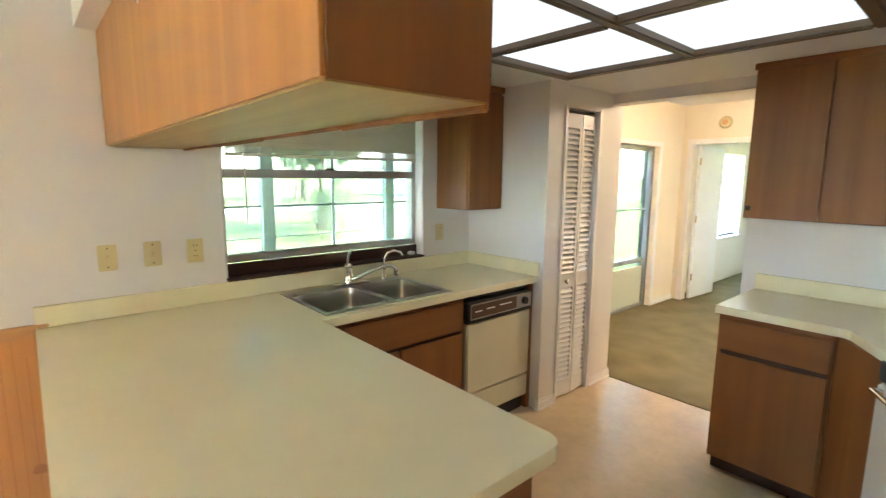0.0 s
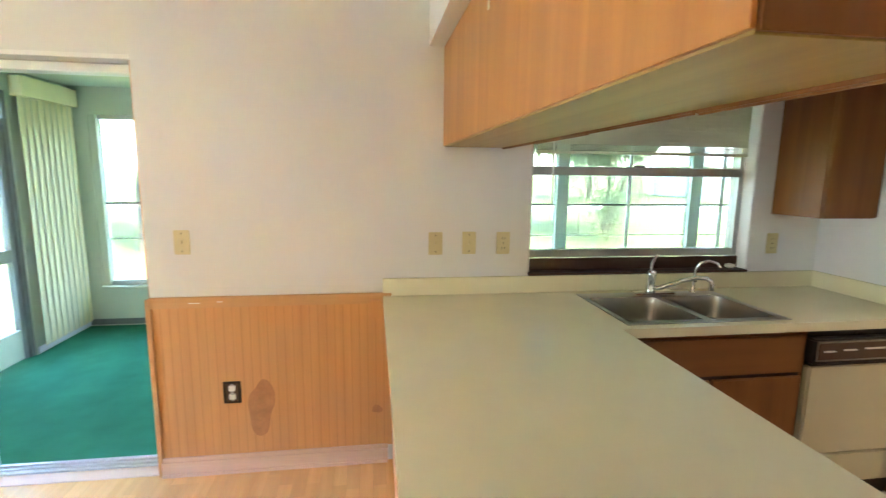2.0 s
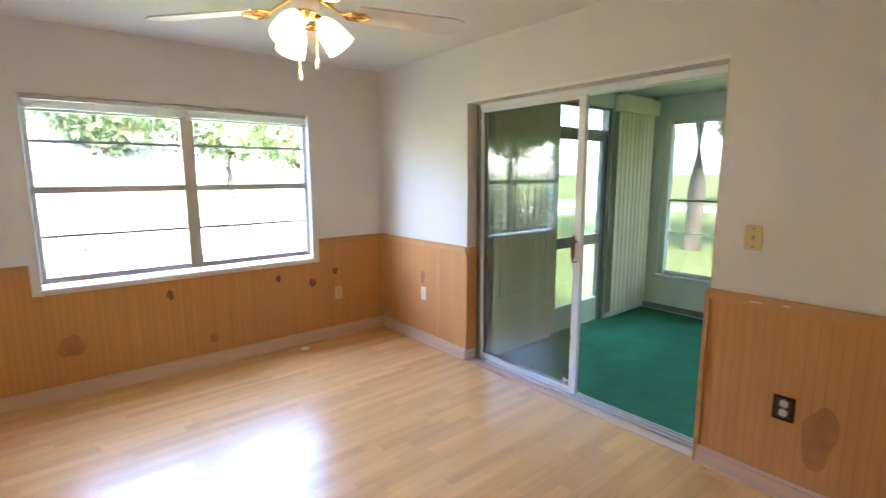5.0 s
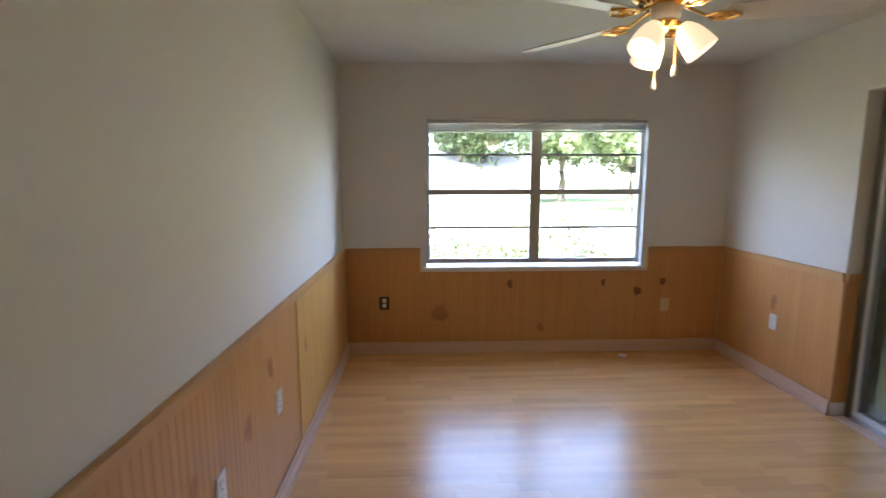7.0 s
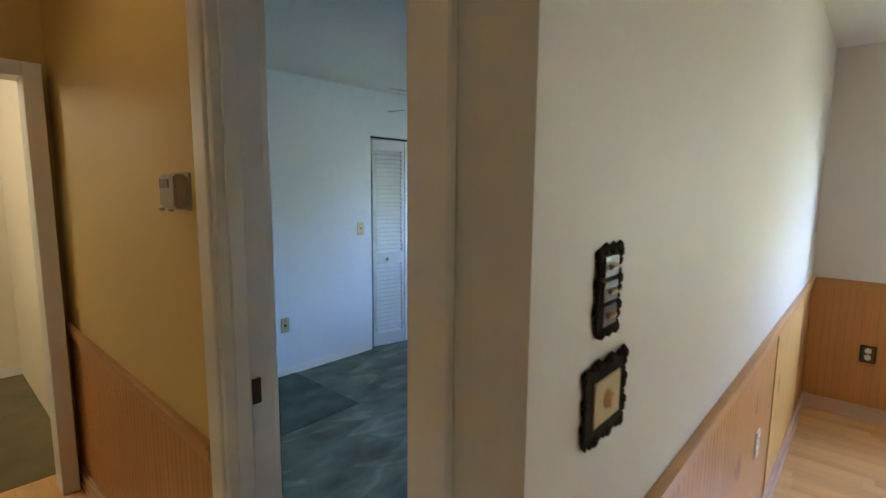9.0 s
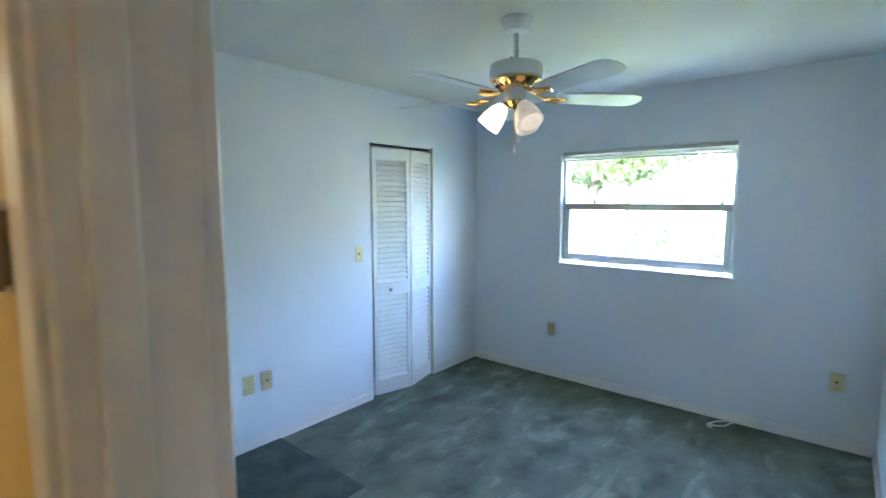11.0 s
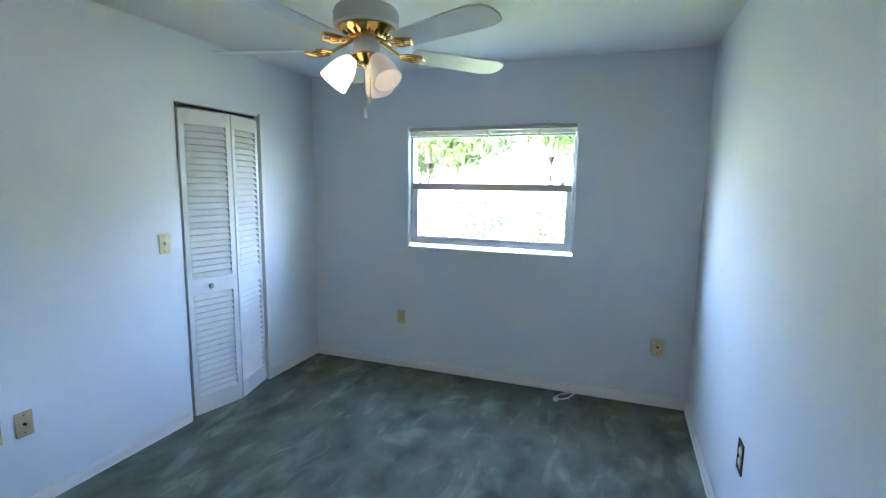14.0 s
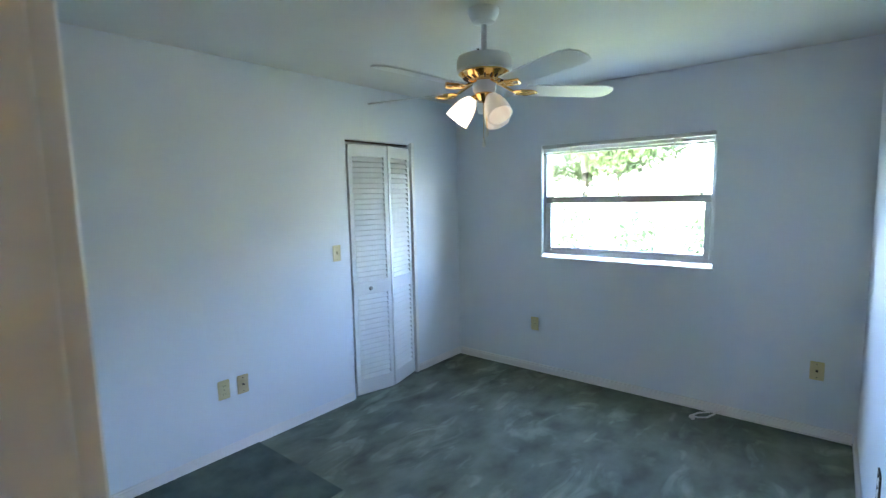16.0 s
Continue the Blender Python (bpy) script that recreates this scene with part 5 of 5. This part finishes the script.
blot("stain", on_north(-0.620, 0.345, -0.0085), 0.13, 0.29, STAIN, "brown scuffed stain beside the outlet", 2)
blot("stain", on_west(-2.475, 0.356, -4.1415), 0.13, 0.17, STAIN, "faint brown stain below the window", 3)
for yy, zz, ww, mt, sd in ((-1.866, 0.612, 0.05, STAIN2, 5), (-1.048, 0.62, 0.04, STAIN2, 6), (-0.744, 0.540, 0.06, STAIN2, 7), (-0.52, 0.622, 0.05, STAIN2, 8), (-1.587, 0.218, 0.06, STAIN, 9)):
    blot("stain", on_west(yy, zz, -4.1415), ww, ww * 1.4, mt, "dark knot-like hole mark in the wood", sd)
for xx, zz, ww, sd in ((-2.138, 0.69, 0.05, 11), (-2.728, 0.593, 0.05, 12), (-1.85, 0.56, 0.06, 13), (-1.42, 0.60, 0.05, 14)):
    blot("stain", on_south(xx, zz, -3.2725 if xx < -2.58 else -3.2765), ww, ww * 2.0, STAIN, "faint brown smudge on the wainscot", sd)
blot("stain", on_north(-3.48, 0.60, -0.0085), 0.05, 0.12, STAIN, "faint brown smudge above the outlet", 15)
blot("stain", on_north(-0.035, 0.30, -0.0085), 0.05, 0.05, STAIN, "brown scuff near the peninsula", 16)
for xa, xb, za in ((-0.93, -0.88, 0.9), (-0.80, -0.775, 0.905)):
    solid("cap_scratch", rbox(xa, -0.0192, za, xb, -0.0183, za + 0.004, 0.0003, 1), TRIM, "pale scratch in the wainscot cap rail", "scratch", "structure")
sp = thing("splice_block", "pale wood scrap at the end of the cap rail", "trim", kind="structure")
part("block", rbox(-0.062, -0.030, 0.80, -0.004, -0.010, 0.90, 0.006), WAIN, sp)

# floor clutter
vt = thing("plastic_cap", "small white plastic cap on the laminate floor", "cap")
part("cap", moved(lathe([(0.0, 0.0), (0.035, 0.0), (0.038, 0.008), (0.02, 0.014), (0.0, 0.015)], 16), Matrix.Translation((-3.998, -0.905, 0.0005))), WHITEP, vt, "", True)
cd = thing("loose_cable", "short loose white cable with a plug on the carpet", "cable")
part("cable", tube([(-4.135, -4.16, 0.03), (-4.08, -4.20, 0.014), (-4.02, -4.22, 0.013), (-3.98, -4.27, 0.014), (-4.00, -4.31, 0.013), (-4.06, -4.28, 0.014), (-4.11, -4.22, 0.016)], 0.006, 8), WHITEP, cd, "", True)
part("plug", moved(rbox(-0.02, -0.014, 0.0, 0.02, 0.014, 0.024, 0.005), Matrix.Translation((-3.955, -4.30, 0.006)) @ Matrix.Rotation(0.6, 4, 'Z')), WHITEP, cd)

# ---- sunroom ----
SY = 2.66
wall("wall_sunroom_north", "y", SY, SY + 0.12, -2.95, 4.5, -0.22, 2.30, [(-2.70, 4.30, 0.40, 2.05)], WALL_GREEN, "pale green sunroom knee wall and header")
wall("wall_sunroom_west", "x", -2.97, -2.85, 0.15, SY, -0.22, 2.30, [(1.00, 1.88, -0.02, 2.13)], WALL_GREEN, "pale green sunroom wall with a glazed door")
wall("wall_sunroom_east", "x", 4.40, 4.52, 0.15, SY, -0.22, 2.30, [], WALL_GREEN, "pale green sunroom end wall")
sb = bmesh.new()
box(sb, -2.97, 0.15, 2.30, 4.52, SY + 0.5, 2.42)
solid("ceiling_sunroom", sb, WALL_GREEN, "pale green sunroom ceiling", "ceiling", "structure")
ws = thing("window_4", "long row of sunroom windows with posts", "window", kind="structure")
for x in (-2.70, -1.20, 0.42, 2.03, 3.64):
    bar(x - 0.065, SY + 0.01, 0.40, x + 0.065, SY + 0.11, 2.05, ws, WALL_GREEN, "post")
for a, b in ((-2.635, -1.265), (-1.135, 0.355), (0.485, 1.965), (2.095, 3.575), (3.705, 4.30)):
    mid = (a + b) / 2
    bar(a, SY + 0.04, 0.40, b, SY + 0.08, 0.44, ws, ALU, "window_frame")
    bar(a, SY + 0.04, 2.01, b, SY + 0.08, 2.05, ws, ALU, "window_frame")
    if a > -2:
        bar(mid - 0.018, SY + 0.045, 0.44, mid + 0.018, SY + 0.075, 2.01, ws, ALU, "mullion")
    bar(a, SY + 0.05, 1.20, b, SY + 0.075, 1.222, ws, ALU_DARK, "glazing_bar")
    bar(a, SY + 0.055, 0.86, b, SY + 0.07, 0.868, ws, ALU, "glazing_bar")
    pane(a, SY + 0.058, 0.44, b, SY + 0.062, 2.01, ws, GLASS_SCREEN)
bar(-2.70, SY - 0.05, 0.375, 4.30, SY + 0.04, 0.40, ws, WALL_GREEN, "window_sill")
bar(-2.85, SY - 0.006, 0.0, 4.40, SY - 0.0005, 0.06, ws, ALU_DARK, "base_strip")

sd = thing("door_3", "grey aluminium screen door with two glass panels and transom", "door", kind="structure")
dx0, dx1 = -2.93, -2.88
bar(dx0, 1.00, -0.01, dx1 + 0.02, 1.045, 2.13, sd, ALU_DARK, "jamb")
bar(dx0, 1.835, -0.01, dx1 + 0.02, 1.88, 2.13, sd, ALU_DARK, "jamb")
bar(dx0, 1.045, 1.865, dx1 + 0.02, 1.835, 1.915, sd, ALU_DARK, "transom_bar")
bar(dx0, 1.045, 2.11, dx1 + 0.02, 1.835, 2.13, sd, ALU_DARK, "head")
bar(dx0, 1.045, -0.01, dx1, 1.10, 1.865, sd, ALU_DARK, "stile")
bar(dx0, 1.78, -0.01, dx1, 1.835, 1.865, sd, ALU_DARK, "stile")
bar(dx0, 1.10, 0.0, dx1, 1.78, 0.24, sd, WALL_GREEN, "kick_panel")
bar(dx0, 1.10, 0.80, dx1, 1.78, 0.90, sd, ALU_DARK, "lock_rail")
bar(dx0, 1.10, 1.81, dx1, 1.78, 1.865, sd, ALU_DARK, "top_rail")
pane(-2.907, 1.10, 0.24, -2.903, 1.78, 0.80, sd, GLASS_PORCH)
pane(-2.907, 1.10, 0.90, -2.903, 1.78, 1.81, sd, GLASS_PORCH)
pane(-2.907, 1.045, 1.915, -2.903, 1.835, 2.11, sd, GLASS_PORCH)


def vertical_blind(label, y0, y1, gaps):
    r = thing("vertical_blind", label, "blind", "vertical blinds")
    bar(-2.84, y0, 2.10, -2.745, y1, 2.255, r, VANE, "valance")
    me = mesh_of("vane", moved(rbox(-0.001, -0.045, 0.06, 0.001, 0.045, 2.10, 0.0004, 1), Matrix.Rotation(radians(9), 4, 'Z')), VANE)
    n = int((y1 - y0) / 0.078)
    for i in range(n):
        if i in gaps:
            continue
        share("vane", me, r, Matrix.Translation((-2.795, y0 + 0.045 + i * (y1 - y0 - 0.09) / max(1, n - 1), 0)))
    return r


vertical_blind("closed pale green vertical blinds beside the door", 1.90, 2.62, ())
vertical_blind("closed pale green vertical blinds behind the glass door", 0.17, 0.99, ())
bar_trim = bmesh.new()
box(bar_trim, -2.8495, 0.16, 0.0, -2.836, 0.99, 0.05)
box(bar_trim, -2.8495, 1.89, 0.0, -2.836, 2.65, 0.05)
solid("baseboard_sunroom", bar_trim, ALU_W, "pale strip at the foot of the sunroom wall", "baseboard", "structure")

# ---- living room beyond the kitchen ----
lp = thing("sliding_door", "sliding glass door of the living room onto the yard", "sliding door", kind="structure")
bar(4.755, 0.13, 0.0, 4.80, 0.22, 1.915, lp, ALU, "jamb")
bar(5.64, 0.11, 0.0, 5.688, 0.22, 1.915, lp, ALU_DARK, "jamb")
bar(4.80, 0.13, 1.87, 5.64, 0.22, 1.915, lp, ALU, "head_track")
bar(4.80, 0.13, 0.0, 5.64, 0.22, 0.04, lp, ALU, "sill_track")
bar(4.80, 0.15, 0.55, 5.64, 0.19, 0.60, lp, ALU, "rail")
bar(4.80, 0.155, 1.18, 5.64, 0.185, 1.20, lp, ALU, "rail")
pane(4.80, 0.168, 0.04, 5.64, 0.172, 1.87, lp, GLASS_SCREEN)
pane(4.80, 0.20, 0.04, 5.64, 0.203, 1.87, lp, GLASS_DIM, "insect_screen")
bar(4.80, 0.150, 0.04, 5.64, 0.166, 0.50, lp, WALL_GREEN, "kick_panel", "dull beige lower panel")
lp.location.y = 0.045
cs = bmesh.new()
box(cs, 5.69, 0.085, 0.0, 5.74, 0.0995, 1.97)
box(cs, 4.70, 0.085, 1.92, 5.69, 0.0995, 1.97)
solid("trim_living", cs, TRIM, "cream casing of the sliding door", "trim", "structure")
ld = thing("door_4", "cream bedroom door standing open off the living room", "door", kind="structure")
bar(6.285, -0.03, 0.0, 6.2995, 0.035, 2.03, ld, TRIM, "casing")
bar(6.285, -0.785, 0.0, 6.2995, -0.72, 2.03, ld, TRIM, "casing")
bar(6.285, -0.72, 1.97, 6.2995, -0.03, 2.03, ld, TRIM, "casing")
lfm = Matrix.Translation((6.425, -0.045, 0)) @ Matrix.Rotation(radians(-4), 4, 'Z')
lfl = part("leaf", moved(rbox(0, -0.035, 0.012, 0.66, 0.0, 1.955, 0.003), lfm), TRIM, ld)
for z in (0.25, 1.0, 1.72):
    part("hinge", moved(rbox(-0.012, -0.045, z, 0.012, -0.035, z + 0.09, 0.002), lfm), BRASS, lfl)
w6 = thing("window_6", "aluminium window of the far bedroom", "window", kind="structure")
for a, b in ((7.40, 7.435), (7.985, 8.015), (8.565, 8.60)):
    bar(a, 0.17, 0.69, b, 0.21, 1.92, w6, ALU_W, "window_frame")
for z in (0.69, 1.10, 1.49, 1.70, 1.895):
    bar(7.435, 0.175, z, 8.565, 0.205, z + 0.028, w6, ALU, "glazing_bar")
pane(7.435, 0.188, 0.70, 8.565, 0.192, 1.90, w6)
bar(7.38, 0.06, 0.67, 8.62, 0.17, 0.69, w6, TRIM, "window_sill")
lc = thing("living_light", "round frosted ceiling light of the living room", "ceiling light", at=Matrix.Translation((4.6, -1.6, H - 0.001)))
part("base", lathe([(0.0, 0.0), (0.16, 0.0), (0.16, -0.02), (0.0, -0.02)], 32), BRASS, lc, "", True)
part("shade", lathe([(0.15, -0.02), (0.145, -0.05), (0.10, -0.085), (0.0, -0.10)], 32), SHADE_LIT, lc, "", True)
hl = thing("hall_light", "round frosted ceiling light of the hall", "ceiling light", at=Matrix.Translation((0.1, -4.7, H - 0.001)))
part("base", lathe([(0.0, 0.0), (0.13, 0.0), (0.13, -0.02), (0.0, -0.02)], 32), BRASS, hl, "", True)
part("shade", lathe([(0.12, -0.02), (0.115, -0.05), (0.08, -0.085), (0.0, -0.10)], 32), SHADE_LIT, hl, "", True)

# ---- outdoors ----
g = bmesh.new()
box(g, -1500, -1500, -0.9, 1500, 1500, -0.30)
solid("ground", g, GRASS, "mown green lawn out to the horizon", "ground", "structure")
sl = bmesh.new()
box(sl, -4.6, -8.6, -0.32, 9.4, 0.3, -0.20)
box(sl, -3.1, 0.3, -0.32, 4.7, 2.9, -0.22)
solid("foundation", sl, STUCCO, "concrete slab under the house", "foundation", "structure")
rd = bmesh.new()
box(rd, -200, 21, -0.31, 200, 26, -0.285)
solid("road", rd, ASPHALT, "pale road across the lawn", "road", "structure")
dr = bmesh.new()
box(dr, -18, -30, -0.31, -13.5, 21, -0.284)
solid("driveway", dr, ASPHALT, "pale concrete drive beside the house", "driveway", "structure")


def leaf_cloud(rng, centres, per, size):
    """Many small leaves in clumps, as one bmesh."""
    verts, faces = [], []
    for c, rad in centres:
        for _ in range(per):
            d = Vector((rng.gauss(0, 1), rng.gauss(0, 1), rng.gauss(0, 0.8)))
            d = d.normalized() * rad * (rng.random() ** 0.45)
            p = Vector(c) + d
            q = Euler((rng.uniform(0, 6.3), rng.uniform(0, 6.3), rng.uniform(0, 6.3))).to_matrix()
            s = size * rng.uniform(0.6, 1.3)
            i = len(verts)
            verts += [p + q @ Vector(v) for v in ((-s, 0, 0), (0, -s * 0.45, s * 0.1), (s, 0, 0), (0, s * 0.45, s * 0.1))]
            faces.append((i, i + 1, i + 2, i + 3))
    me = bpy.data.meshes.new("leaves")
    me.from_pydata([tuple(v) for v in verts], [], faces)
    return me


def tree(x, y, h, spread, seed, leafmat, label, trunk=0.22, base=None):
    rng = random.Random(seed)
    r = thing("tree", label, "tree", "trees", at=Matrix.Translation((x, y, -0.30)))
    bm = tube([(0, 0, -0.1), (0.03, 0.02, h * 0.15), (-0.04, 0.05, h * 0.35), (0.05, 0.0, h * 0.55), (0.0, 0.05, h * 0.75)], trunk, 12)
    for v in bm.verts:
        k = 1.1 - 0.55 * max(0, v.co.z) / h
        v.co.x *= k
        v.co.y *= k
    tips = []
    for k in range(9):
        a = k * 2.4 + rng.random()
        z = h * rng.uniform(0.40, 0.7)
        tip = (math.cos(a) * spread * rng.uniform(0.5, 0.9), math.sin(a) * spread * rng.uniform(0.5, 0.9), z + h * rng.uniform(0.08, 0.28))
        mid = (tip[0] * 0.45, tip[1] * 0.45, z + (tip[2] - z) * 0.35)
        tb = tube([(0, 0, z), mid, tip], trunk * 0.22, 6)
        tmp = bpy.data.meshes.new("limb")
        tb.to_mesh(tmp)
        tb.free()
        bm.from_mesh(tmp)
        bpy.data.meshes.remove(tmp)
        tips += [tip, mid]
    part("trunk", bm, BARK, r, "", True)
    cents = [(t, spread * rng.uniform(0.22, 0.42)) for t in tips]
    for _ in range(14):
        a = rng.uniform(0, 6.3)
        cents.append(((math.cos(a) * spread * rng.uniform(0.2, 0.9), math.sin(a) * spread * rng.uniform(0.2, 0.9), h * rng.uniform(0.5, 0.98)), spread * rng.uniform(0.18, 0.34)))
    me = leaf_cloud(rng, cents, 320, 0.12 + 0.012 * h)
    me.materials.append(leafmat)
    ob = new("crown", me)
    ob.parent = r
    return r


PETAL = mat("white_petals", (0.74, 0.72, 0.70), 0.6, vary=0.08, scale=8, fine=40, bump=0.0)


def shrub(x, y, w, h, seed, leafmat, label, blossom=0):
    rng = random.Random(seed)
    r = thing("shrub", label, "shrub", "shrubs", at=Matrix.Translation((x, y, -0.30)))
    stems = bmesh.new()
    cents = []
    for k in range(7):
        a = k * 0.9 + rng.random() * 0.5
        tip = (math.cos(a) * w * rng.uniform(0.15, 0.5), math.sin(a) * w * rng.uniform(0.15, 0.5), h * rng.uniform(0.5, 0.95))
        tb = tube([(0, 0, -0.05), (tip[0] * 0.4, tip[1] * 0.4, tip[2] * 0.5), tip], 0.02, 5)
        tmp = bpy.data.meshes.new("stem")
        tb.to_mesh(tmp)
        tb.free()
        stems.from_mesh(tmp)
        bpy.data.meshes.remove(tmp)
        cents += [(tip, w * 0.22), ((tip[0] * 0.8, tip[1] * 0.8, tip[2] * 0.55), w * 0.25)]
    part("stems", stems, BARK, r)
    me = leaf_cloud(rng, cents, 260, 0.045)
    me.materials.append(leafmat)
    ob = new("foliage", me)
    ob.parent = r
    if blossom:
        me = leaf_cloud(rng, [(c, rad * 1.08) for c, rad in cents], blossom, 0.028)
        me.materials.append(PETAL)
        ob = new("blossoms", me)
        ob.parent = r
    return r


def house(x, y, w, d, turn, label):
    r = thing("house", label, "house", "houses across the street", at=Matrix.Translation((x, y, -0.30)) @ Matrix.Rotation(radians(turn), 4, 'Z'))
    part("wall", rbox(-w / 2, -d / 2, 0, w / 2, d / 2, 2.7, 0.02, 1), STUCCO, r)
    bm = bmesh.new()
    vs = [bm.verts.new(v) for v in ((-w / 2 - 0.6, -d / 2 - 0.6, 2.7), (w / 2 + 0.6, -d / 2 - 0.6, 2.7), (w / 2 + 0.6, d / 2 + 0.6, 2.7), (-w / 2 - 0.6, d / 2 + 0.6, 2.7), (-w / 2 + 2, 0, 4.4), (w / 2 - 2, 0, 4.4))]
    for f in ((0, 1, 5, 4), (1, 2, 5), (2, 3, 4, 5), (3, 0, 4), (3, 2, 1, 0)):
        bm.faces.new([vs[i] for i in f])
    part("roof", bm, ROOFING, r)
    for k in range(4):
        u = -w / 2 + (k + 0.5) * w / 4
        for s in (-1, 1):
            wd = part("window", rbox(u - 0.7, s * d / 2 - 0.03, 0.9, u + 0.7, s * d / 2 + 0.03, 2.1, 0.01, 1), ALU_W, r)
            part("pane", rbox(u - 0.62, s * (d / 2 + 0.031) - 0.002, 0.98, u + 0.62, s * (d / 2 + 0.031) + 0.002, 2.02, 0.001, 1), ALU_DARK, wd)
    return r


tree(-5.15, 9.3, 9.5, 3.6, 1, LEAF, "tall broadleaf tree with a thick trunk on the lawn", 0.20)
tree(7.9, 13.0, 6.0, 2.6, 2, LEAF, "rounded dense tree on the lawn", 0.20)
tree(9.5, 30.0, 8.0, 4.0, 3, LEAF, "broadleaf tree beyond the road")
tree(-9.0, 32.0, 9.0, 4.5, 4, LEAF_L, "broadleaf tree beyond the road")
tree(0.5, 38.0, 9.0, 5.0, 14, LEAF, "broadleaf tree beyond the road")
tree(17.0, 34.0, 8.0, 4.5, 5, LEAF, "broadleaf tree beyond the road")
tree(-38.0, 8.0, 7.0, 4.0, 6, LEAF, "broadleaf tree beside the drive")
tree(-43.0, 17.0, 7.0, 4.6, 7, LEAF_L, "broadleaf tree beside the drive")
tree(-45.0, -22.0, 7.0, 4.2, 8, LEAF, "broadleaf tree beside the drive")
shrub(-7.2, -2.3, 1.6, 1.05, 21, LEAF_L, "low shrub with white blossoms outside the dining window", 170)
shrub(-7.0, -0.6, 1.5, 1.0, 22, LEAF_L, "low shrub with white blossoms outside the dining window", 170)
shrub(-8.4, -6.6, 2.2, 1.65, 23, LEAF_D, "green shrub outside the bedroom window")
shrub(-8.6, -4.7, 2.2, 1.5, 24, LEAF_D, "green shrub outside the bedroom window")
shrub(-8.0, -3.4, 1.6, 1.3, 25, LEAF_L, "light green shrub between the windows")
shrub(6.5, 10.3, 2.8, 2.2, 26, LEAF, "dense round shrub on the lawn")
tree(-26.0, 8.5, 7.0, 4.0, 9, LEAF_L, "broadleaf tree on the lawn beside the drive", 0.2)
tree(-52.0, -9.0, 11.0, 5.5, 10, LEAF, "tall broadleaf tree behind the bungalow", 0.3)
tree(-52.0, 3.0, 11.0, 5.5, 11, LEAF_L, "tall broadleaf tree behind the bungalow", 0.3)
tree(-24.0, -13.5, 8.0, 4.0, 12, LEAF_L, "broadleaf tree on the lawn beside the drive", 0.2)
tree(-30.0, -21.0, 9.0, 4.6, 13, LEAF, "broadleaf tree on the lawn beside the drive", 0.24)
for k in range(8):
    tree(-33.0 - 3.0 * (k % 3), -34.0 + 8.5 * k, 9.0 + 1.2 * (k % 2), 4.6, 40 + k, LEAF_L if k % 2 else LEAF, "broadleaf tree in the row behind the drive", 0.24)
house(34.0, 38.0, 13, 8, 0, "low white bungalow across the road")
house(-40.0, -1.0, 13, 9, 90, "low white bungalow beyond the drive")
fe = thing("fence_rail", "thin white rail fence across the lawn", "fence")
part("rail", rbox(-14, 15.0, 0.20, 18, 15.04, 0.25, 0.004, 1), ALU_W, fe)
for k in range(9):
    part("post", rbox(-14 + k * 4, 15.0, -0.31, -13.94 + k * 4, 15.06, 0.28, 0.004, 1), ALU_W, fe)

# ---- lamps that belong to the fittings, and one without a fitting ----
lamp("bulb_dining", (-1.92, -1.70, 1.93), 0.20, WARM, 0.06)
lamp("bulb_bedroom", (-2.33, -5.00, 1.92), 0.025, WARM, 0.05)
lamp("bulb_living", (4.6, -1.6, 2.28), 0.75, WARM, 0.12)
lamp("bulb_hall", (0.1, -4.7, 2.28), 0.045, WARM, 0.10)
# unseen lamp with no fitting, added to brighten the room beyond the hall
lamp("bulb_hall_room", (0.8, -7.0, 2.2), 0.5, (1.0, 0.9, 0.6), 0.12)

planks()
